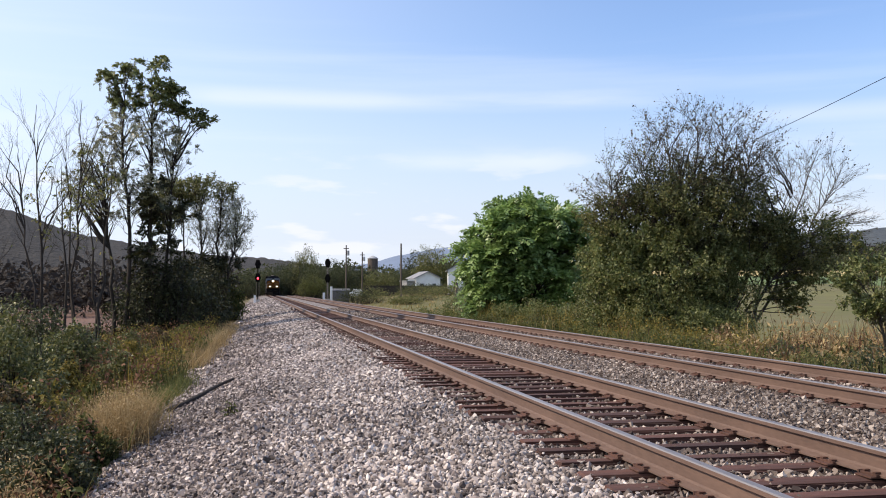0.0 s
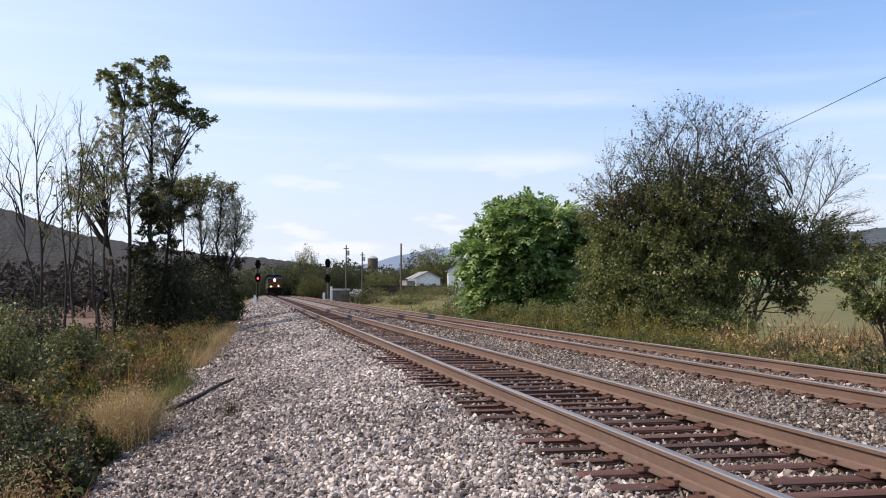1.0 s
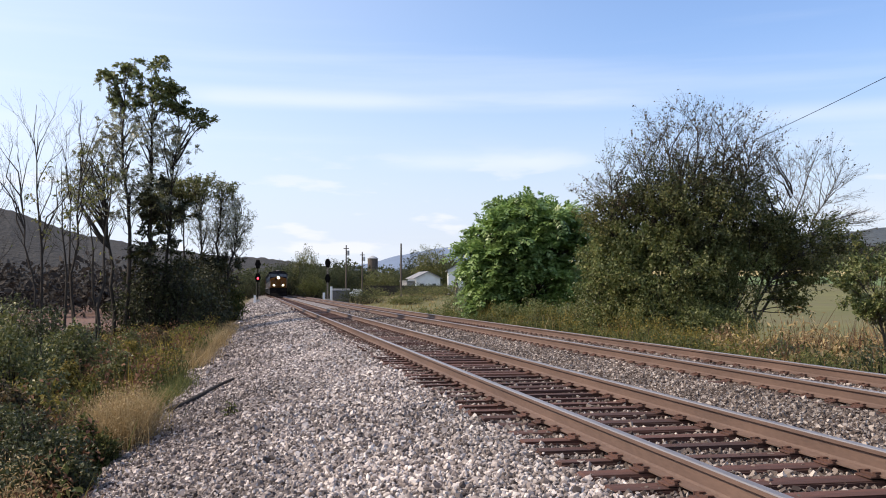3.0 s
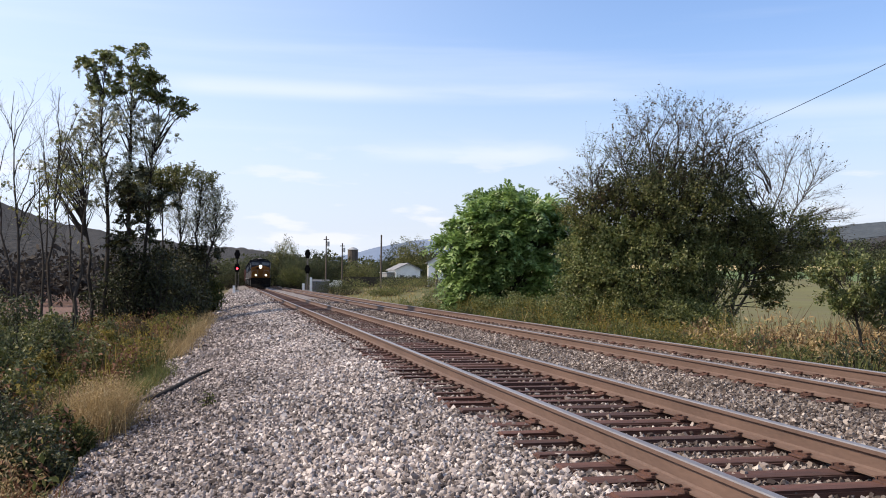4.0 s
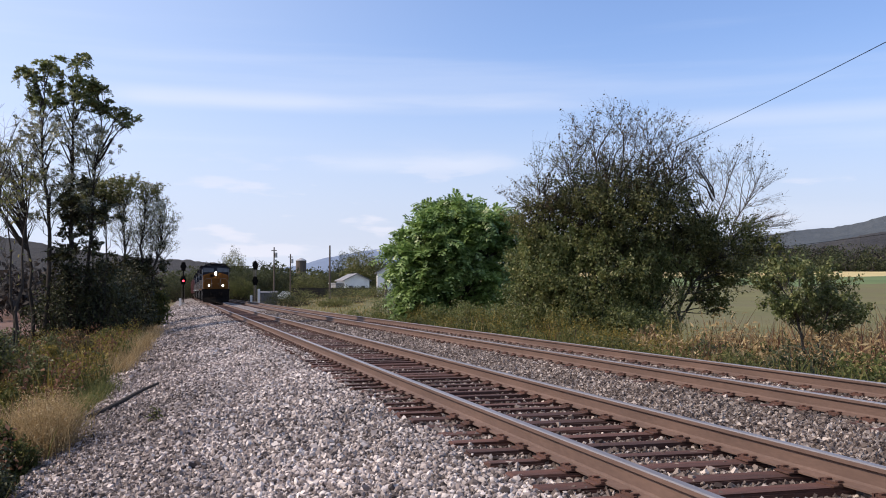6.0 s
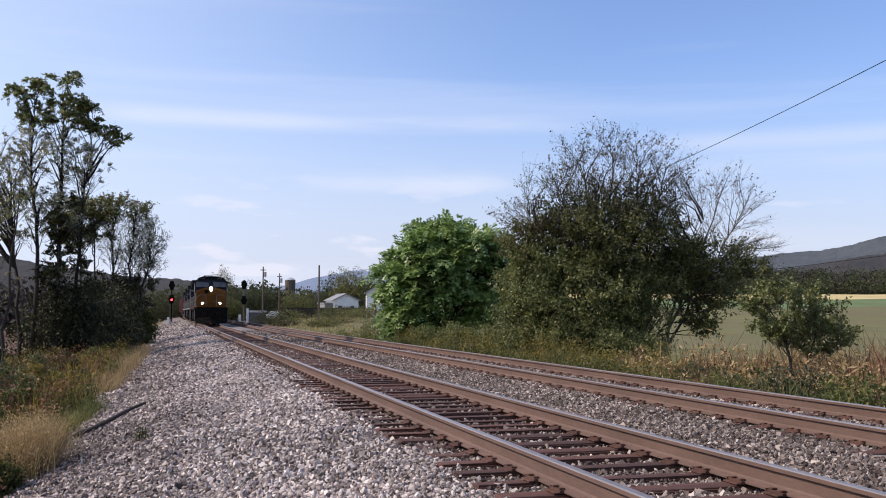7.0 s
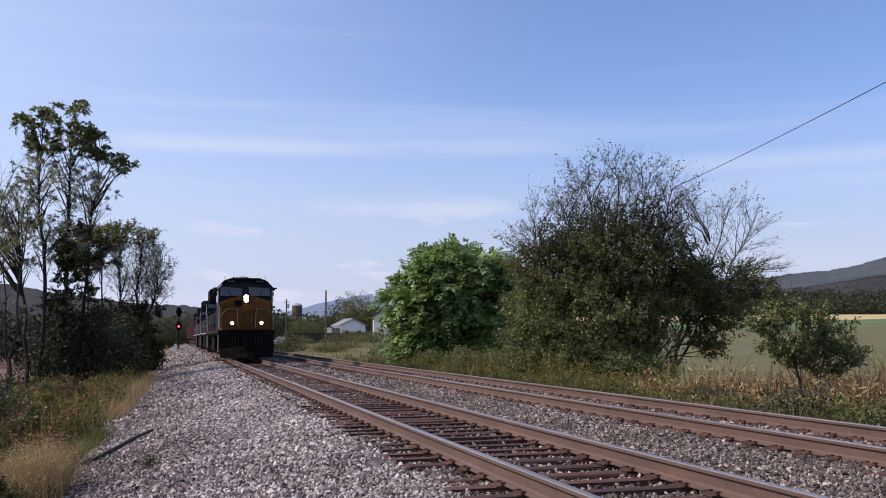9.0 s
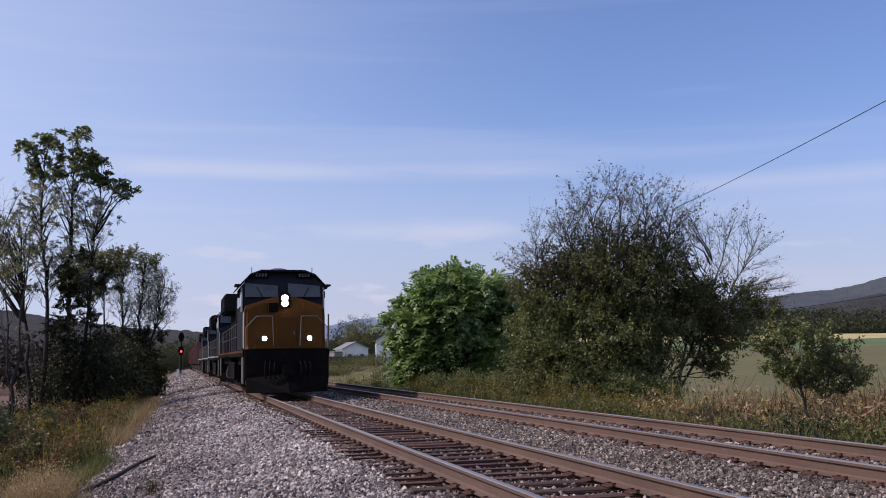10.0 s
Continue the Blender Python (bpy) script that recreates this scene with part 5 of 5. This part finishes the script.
def woods(name, label, seed, az0, az1, d0, d1, n, h, mat, climb=0.0):
    """A far belt of trees, joined: uneven tufts of leaves; climb: how far the ground under them rises from front to back."""
    r = np.random.default_rng(seed)
    az, d = np.radians(r.uniform(az0, az1, n)), r.uniform(d0, d1, n)
    at = np.column_stack([np.sin(az) * d, np.cos(az) * d])
    z = terrain_z(at[:, 0], at[:, 1]) + climb * (d - d0) / (d1 - d0)
    hh = h * r.uniform(0.5, 1.15, n)
    each = 90
    q = r.normal(size=(n, each, 3))
    q /= np.linalg.norm(q, axis=2, keepdims=True)
    q *= (r.uniform(0.2, 1, (n, each, 1)) ** 0.4) * (hh * 0.5)[:, None, None] * [0.9, 0.9, 1.0]
    p = q + np.concatenate([at, (z + hh * 0.52)[:, None]], 1)[:, None]
    return tagged(new(name, leaves(name, p.reshape(-1, 3), h * 0.13, h * 0.08, mat, r)), label, "woods", kind="stuff")


woods("far_woods", "brownish belt of trees beyond the field", 301, -24, -3.5, 110, 190, 190, 6.0, M_LEAF_HAZE)
woods("field_edge_woods", "dark belt of trees below the hill", 302, -20, -2, 190, 260, 90, 9.0, M_LEAF_HAZE)
woods("line_woods", "dark belt of trees beyond the village", 304, -2.5, 14, 290, 400, 210, 9.5, M_LEAF_FAR)
woods("meadow_woods", "belt of trees at the far end of the meadow", 303, 20, 55, 572, 660, 420, 10.0, M_LEAF_FAR)

woods("slope_woods", "green woods on the slope beyond the meadow", 305, 22, 52, 590, 780, 620, 11.0, M_LEAF_FAR, 14.0)
woods("autumn_slope_woods", "browning woods on the slope beyond the meadow", 306, 22, 52, 590, 780, 380, 11.0, M_LEAF_HAZE, 14.0)


def signal(x, y, heads, top, lit):
    s = thing("railway_signal", "black railway signal mast showing a red light" if lit else "dark railway signal mast with two heads", "signal", (x, y, float(ground_z(x, y))), 0, "signals")
    bm = bmesh.new()
    rod(bm, (0, 0, 0), (0, 0, top), 0.09, 0.07, 12)
    part("mast", bm, M_STEEL if not lit else M_BLACK, s)
    bm = bmesh.new()
    box(bm, -0.3, 0.3, -0.3, 0.3, -0.2, 0.35, 0.03)
    part("foot", bm, M_CONCRETE, s)
    bm = bmesh.new()
    for i in range(int(top / 0.35)):
        rod(bm, (-0.2, 0.3, 0.4 + i * 0.35), (0.2, 0.3, 0.4 + i * 0.35), 0.015, sides=5)
    for k in (-0.2, 0.2):
        rod(bm, (k, 0.3, 0.1), (k, 0.3, top), 0.02, sides=5)
    part("ladder", bm, M_STEEL, s)
    for i, z in enumerate(heads):
        bm = bmesh.new()
        rod(bm, (0, -0.12, z), (0, -0.16, z), 0.42, sides=24)
        box(bm, -0.28, 0.28, -0.12, 0.2, z - 0.6, z + 0.6, 0.05)
        rod(bm, (0, 0.0, z + 0.5), (0, 0.0, z + 0.66), 0.2, 0.12, 12)
        h = part("signal_head", bm, M_BLACK, s)
        bm = bmesh.new()
        rod(bm, (0, -0.16, z - 0.1), (0, -0.42, z - 0.1), 0.16, sides=14)
        part("hood", bm, M_BLACK, h)
        if lit and i == 1:
            bm = bmesh.new()
            rod(bm, (0, -0.42, z - 0.1), (0, -0.45, z - 0.1), 0.14, sides=14)
            part("lens", bm, M_RED_LAMP, h, "shining red lens")
    return s


signal(0.05, 140, (5.35, 3.45), 5.9, True)
signal(9.95, 141, (5.5, 3.3), 5.9, False)


def marker_post(x, y, h):
    p = thing("marker_post", "short white lineside post", "post", (x, y, on_ground(x, y)), 0, "marker posts")
    bm = bmesh.new()
    box(bm, -0.16, 0.16, -0.1, 0.1, -0.2, h, 0.02)
    part("post", bm, M_WHITE, p)


marker_post(-0.35, 138, 1.3)
marker_post(9.35, 140, 1.3)
marker_post(10.4, 140, 2.3)


def relay_house(x, y):
    c = thing("relay_cabin", "small grey metal lineside equipment cabin", "cabin", (x, y, on_ground(x, y)))
    bm = bmesh.new()
    box(bm, -1.2, 1.2, -1.0, 1.0, -0.1, 2.0, 0.04)
    part("cabin_body", bm, M_CABIN, c)
    bm = bmesh.new()
    prism(bm, [(-1.15, 2.0), (1.15, 2.0), (0, 2.3)], -1.35, 1.35)
    part("roof", bm, M_CABIN, c)
    bm = bmesh.new()
    box(bm, -0.45, 0.45, -1.03, -0.99, 0.1, 1.85, 0.01)
    part("door", bm, M_CABIN, c)


relay_house(11.9, 142)


def utility_pole(x, y, top, arm, label):
    z = on_ground(x, y)
    p = thing("utility_pole", label, "pole", (x, y, z), 0, "utility poles")
    bm = bmesh.new()
    rod(bm, (0, 0, -0.4), (0, 0, top - z), 0.17, 0.11, 10)
    part("shaft", bm, M_POLE, p)
    if arm:
        bm = bmesh.new()
        box(bm, -0.5, 0.5, -0.06, 0.06, top - z - 0.7, top - z - 0.55)
        part("crossarm", bm, M_POLE, p)
        bm = bmesh.new()
        rod(bm, (0.35, 0, top - z - 1.9), (0.35, 0, top - z - 1.0), 0.25, sides=12)
        part("transformer", bm, M_GREY, p)
    return p


utility_pole(20.5, 140, 7.5, False, "tall bare wooden utility pole in the grass")
utility_pole(24.6, 120, 2.9, False, "short dark wooden pole in the rough grass")
utility_pole(21.2, 200, 8.4, True, "wooden utility pole with a transformer")
utility_pole(16.1, 180, 8.9, True, "wooden utility pole with a transformer")


def house(x, y, w, d, wall_h, roof_h, turn, label, lean_to=0.0):
    h = thing("house", label, "house", (x, y, on_ground(x, y)), turn, "houses")
    bm = bmesh.new()
    box(bm, -w / 2, w / 2, -d / 2, d / 2, -0.3, wall_h)
    part("wall", bm, M_WHITE, h)
    for s in (-1, 1):
        bm = bmesh.new()
        v = [bm.verts.new(c) for c in ((-w / 2, s * (d / 2 - 0.02), wall_h), (w / 2, s * (d / 2 - 0.02), wall_h), (0, s * (d / 2 - 0.02), wall_h + roof_h), (-w / 2, s * (d / 2 - 0.25), wall_h), (w / 2, s * (d / 2 - 0.25), wall_h), (0, s * (d / 2 - 0.25), wall_h + roof_h))]
        for q in ((0, 1, 2), (5, 4, 3), (0, 3, 4, 1), (1, 4, 5, 2), (2, 5, 3, 0)):
            bm.faces.new([v[i] for i in q])
        bmesh.ops.recalc_face_normals(bm, faces=bm.faces)
        part("gable", bm, M_WHITE, h)
        bm = bmesh.new()
        o = 0.35
        slope = roof_h / (w / 2)
        v = [bm.verts.new((s * x0, y0, z0 + k)) for k in (0.0, 0.16) for x0, y0, z0 in ((0, -d / 2 - o, wall_h + roof_h), (w / 2 + o, -d / 2 - o, wall_h - o * slope), (w / 2 + o, d / 2 + o, wall_h - o * slope), (0, d / 2 + o, wall_h + roof_h))]
        for q in ((0, 1, 2, 3), (7, 6, 5, 4), (0, 4, 5, 1), (1, 5, 6, 2), (2, 6, 7, 3), (3, 7, 4, 0)):
            bm.faces.new([v[i] for i in q])
        bmesh.ops.recalc_face_normals(bm, faces=bm.faces)
        part("roof", bm, M_ROOF, h)
    for i in range(2):
        bm = bmesh.new()
        cx = (-0.25 + 0.5 * i) * w
        box(bm, cx - 0.45, cx + 0.45, -d / 2 - 0.05, -d / 2 + 0.02, 1.0, 2.2, 0.01)
        win = part("window", bm, M_WHITE, h)
        bm = bmesh.new()
        box(bm, cx - 0.37, cx + 0.37, -d / 2 - 0.07, -d / 2 - 0.04, 1.08, 2.12)
        part("pane", bm, M_GLASS, win)
    if lean_to:
        bm = bmesh.new()
        box(bm, -w / 2 - lean_to, -w / 2 - 0.02, -d / 2 + 0.6, d / 2 - 0.6, -0.3, wall_h * 0.8)
        part("porch", bm, M_ROOF, h)
        bm = bmesh.new()
        box(bm, -w / 2 - lean_to - 0.2, -w / 2 - 0.02, -d / 2 + 0.3, d / 2 - 0.3, wall_h * 0.8, wall_h * 0.8 + 0.15)
        part("porch_roof", bm, M_GREY, h)
    return h


house(32.7, 192, 5.0, 7, 3.2, 1.2, 4, "white house with a grey gabled roof and a porch", 1.6)
house(36.5, 172, 5.5, 7, 4.4, 1.6, -10, "white two-storey house half hidden by trees")
house(35.6, 196, 1.6, 2.0, 2.0, 0.6, 15, "little white shed beside a house")


def board_fence(x0, x1, y, h):
    f = thing("board_fence", "dark weathered board fence before the houses", "fence", ((x0 + x1) / 2, y, on_ground((x0 + x1) / 2, y)))
    n, w = 84, (x1 - x0) / 84
    bm = bmesh.new()
    box(bm, -w * 0.47, w * 0.47, -0.015, 0.015, -0.3, h)
    me = bpy.data.meshes.new("board")
    bm.to_mesh(me)
    bm.free()
    me.materials.append(M_BARK)
    for i in range(n):
        piece("board", me, f).location = ((i - n / 2 + 0.5) * w, 0, 0.05 * math.sin(i * 2.7))
    for z in (0.3, h - 0.3):
        bm = bmesh.new()
        box(bm, -n * w / 2, n * w / 2, 0.02, 0.07, z - 0.05, z + 0.05)
        part("rail", bm, M_POLE, f)


board_fence(19.5, 39.0, 180, 1.7)


def silo(x, y, h, r):
    s = thing("silo", "tall dark silo with a domed top", "silo", (x, y, on_ground(x, y)))
    bm = bmesh.new()
    rod(bm, (0, 0, -0.3), (0, 0, h), r, sides=20)
    part("drum", bm, M_POLE, s)
    bm = bmesh.new()
    rod(bm, (0, 0, h), (0, 0, h + 0.5), r * 1.08, r * 0.7, 20)
    rod(bm, (0, 0, h + 0.5), (0, 0, h + 0.9), r * 0.7, r * 0.15, 20)
    part("dome", bm, M_GREY, s)


silo(37.4, 320, 11.3, 1.7)


def parked_truck(x, y, turn):
    v = thing("pickup_truck", "white pickup truck parked behind bushes", "truck", (x, y, on_ground(x, y)), turn)
    bm = bmesh.new()
    prism(bm, [(-2.6, 0.5), (2.6, 0.5), (2.6, 1.15), (0.8, 1.2), (0.4, 1.8), (-0.9, 1.8), (-1.3, 1.15), (-2.6, 1.05)], -0.9, 0.9)
    part("truck_body", bm, M_WHITE, v)
    for sy in (-1.7, 1.7):
        for sx in (-0.85, 0.85):
            bm = bmesh.new()
            lathe(bm, [(-0.12, 0.3), (-0.1, 0.38), (0.1, 0.38), (0.12, 0.3)], (sx, sy, 0.38), 16)
            part("wheel", bm, M_BLACK, v)


parked_truck(18.4, 185, 80)

# overhead line, hung between a pole behind the wide tree and one beside the camera's right
utility_pole(24.9, 54.5, 8.2, False, "wooden utility pole behind the trees")
utility_pole(14.4, 1.3, 8.6, False, "wooden utility pole beside the tracks")
cable = bpy.data.curves.new("cable", "CURVE")
cable.dimensions, cable.bevel_depth, cable.bevel_resolution = "3D", 0.012, 2
line = cable.splines.new("POLY")
line.points.add(24)
for i in range(25):
    k = i / 24
    line.points[i].co = (24.9 - 10.5 * k, 54.5 - 53.2 * k, 8.1 + 0.4 * k - 0.45 * 4 * k * (1 - k), 1)
cable.materials.append(M_BLACK)
wire = new("overhead_wire", cable)
tagged(wire, "thin black overhead wire between two poles", "wire")

utility_pole(84.0, 66.0, 9.5, False, "wooden utility pole in the meadow")
low_cable = bpy.data.curves.new("cable", "CURVE")
low_cable.dimensions, low_cable.bevel_depth, low_cable.bevel_resolution = "3D", 0.014, 2
line = low_cable.splines.new("POLY")
line.points.add(24)
for i in range(25):
    k = i / 24
    line.points[i].co = (24.9 + 59.1 * k, 54.5 + 11.5 * k, 2.4 + 7.0 * k - 0.2 * 4 * k * (1 - k), 1)
low_cable.materials.append(M_BLACK)
tagged(new("overhead_wire", low_cable), "thin black wire sagging over the meadow", "wire")

# a weathered timber and a small weed on the stones
bm = bmesh.new()
for i in range(6):
    p0, p1 = -1.3 + 2.6 * i / 6, -1.3 + 2.6 * (i + 1) / 6
    rod(bm, (p0, 0.04 * math.sin(p0 * 2.1), 0), (p1, 0.04 * math.sin(p1 * 2.1), 0), 0.05 - 0.004 * i, 0.05 - 0.004 * (i + 1), 8)
stick = thing("fallen_pole", "dark weathered pole lying across the stone slope", "timber")
part("pole", bm, M_BARK, stick)
p0, p1 = Vector((-1.5, 17.2, float(ground_z(-1.5, 17.2)) + 0.05)), Vector((-0.42, 19.6, float(ground_z(-0.42, 19.6)) + 0.06))
stick.matrix_basis = Matrix.Translation((p0 + p1) / 2) @ (p1 - p0).to_track_quat("X", "Z").to_matrix().to_4x4()
mass("weed", "small green weed growing in the stones", (-0.35, 14.2), 77, [(0, 0, 0.28, 0.10, 0.10, 0.14)], 70, 0.06, 0.03, M_WEED, "weed")


# ---- loose stones ----
def stones(name, label, seed, x0, x1, y0, y1, spacing, size, keep=None, sink=0.35, mat=None, fine=False):
    """Crushed stone: split faceted pieces, each turned its own way, half bedded in the slope."""
    r = np.random.default_rng(seed)
    base = np.array([(x, y, z) for z in (-1, 1) for x, y in ((-1, -1), (1, -1), (1, 1), (-1, 1))]) * 0.66
    quad = np.array([(3, 2, 1, 0), (4, 5, 6, 7), (0, 1, 5, 4), (1, 2, 6, 5), (2, 3, 7, 6), (3, 0, 4, 7)])
    if fine:
        g = (1 + 5 ** 0.5) / 2
        base = np.array([(-1, g, 0), (1, g, 0), (-1, -g, 0), (1, -g, 0), (0, -1, g), (0, 1, g), (0, -1, -g), (0, 1, -g), (g, 0, -1), (g, 0, 1), (-g, 0, -1), (-g, 0, 1)]) / 1.8
        quad = np.array([(0, 11, 5), (0, 5, 1), (0, 1, 7), (0, 7, 10), (0, 10, 11), (1, 5, 9), (5, 11, 4), (11, 10, 2), (10, 7, 6), (7, 1, 8), (3, 9, 4), (3, 4, 2), (3, 2, 6), (3, 6, 8), (3, 8, 9), (4, 9, 5), (2, 4, 11), (6, 2, 10), (8, 6, 7), (9, 8, 1)])
    corners = len(base)
    gx, gy = np.meshgrid(np.arange(x0, x1, spacing), np.arange(y0, y1, spacing))
    p = np.column_stack([gx.ravel(), gy.ravel()])
    p = p + r.uniform(-0.55, 0.55, p.shape) * spacing
    if keep is not None:
        p = p[keep(p[:, 0], p[:, 1], r)]
    n = len(p)
    kinds = base[None] * (1 + r.normal(size=(40, corners, 3)) * (0.2 if fine else 0.24))
    v = kinds[r.integers(0, 40, n)] * r.uniform(0.32, 1.25, (n, 1, 3))
    q = r.normal(size=(n, 4))
    q /= np.linalg.norm(q, axis=1, keepdims=True)
    w, a, b, c = q.T
    rot = np.stack([np.stack([1 - 2 * (b * b + c * c), 2 * (a * b - c * w), 2 * (a * c + b * w)], -1), np.stack([2 * (a * b + c * w), 1 - 2 * (a * a + c * c), 2 * (b * c - a * w)], -1), np.stack([2 * (a * c - b * w), 2 * (b * c + a * w), 1 - 2 * (a * a + b * b)], -1)], 1)
    s = size * np.exp(np.clip(r.normal(size=n), -2, 1.7) * 0.25)
    v = np.einsum("nij,nkj->nki", rot, v) * s[:, None, None]
    z = bed_z(p[:, 0], p[:, 1]) + s * sink * r.uniform(-0.6, 1.6, n)
    v = v + np.column_stack([p, z])[:, None]
    f = (quad[None] + corners * np.arange(n)[:, None, None]).reshape(-1, quad.shape[1])
    return tagged(new(name, quick_mesh(name, v.reshape(-1, 3), f, mat or M_STONE)), label, "ballast", kind="stuff")


def fresh(x, y, r):
    """Newer stone was tipped along the ends of the ties; the lower slope is older and dirtier."""
    edge = 0.35 + 0.35 * np.sin(y * 0.33 + 0.8) * np.sin(y * 0.11 + 1.0) + 0.012 * np.clip(y - 12, 0, 40)
    return x + r.normal(size=len(x)) * 0.22 > edge


def worn(x, y, r):
    return ~fresh(x, y, r)


for seed, words, keep, mat in ((201, "angular pale crushed stones on the sloping shoulder", fresh, M_STONE), (301, "weathered dirty crushed stones low on the shoulder", worn, M_OLD_STONE)):
    stones("near_stones", words, seed, -1.8, 2.6, 4.0, 9.0, 0.035, 0.0212, keep, 0.35, mat, True)
    stones("shoulder_stones", words, seed + 1, -1.8, 2.6, 9.0, 24.0, 0.044, 0.0235, keep, 0.35, mat)
    stones("far_stones", words, seed + 2, -1.75, 2.5, 24.0, 60.0, 0.085, 0.036, keep, 0.35, mat)
stones("distant_stones", "grey crushed stones along the line", 207, -1.75, 2.5, 60.0, 170.0, 0.3, 0.06)
stones("middle_stones", "grey crushed stones between the two tracks", 204, 4.85, 6.35, 6.0, 28.0, 0.043, 0.0215, None, 0.35, M_CRIB_STONE)
stones("far_middle_stones", "grey crushed stones between the two tracks", 208, 4.85, 6.35, 28.0, 75.0, 0.09, 0.036, None, 0.35, M_CRIB_STONE)
stones("crib_stones", "grey crushed stones between the ties", 205, 2.4, 5.0, 4.0, 17.0, 0.044, 0.0215, None, 0.6, M_CRIB_STONE)
stones("far_crib_stones", "dusty crushed stones between the ties", 209, 2.4, 5.0, 17.0, 46.0, 0.1, 0.026, None, 0.1, M_CRIB_STONE)
stones("second_crib_stones", "grey crushed stones between the ties of the second track", 206, 6.25, 9.5, 8.0, 34.0, 0.06, 0.026, None, 0.15, M_CRIB_STONE)
motions()
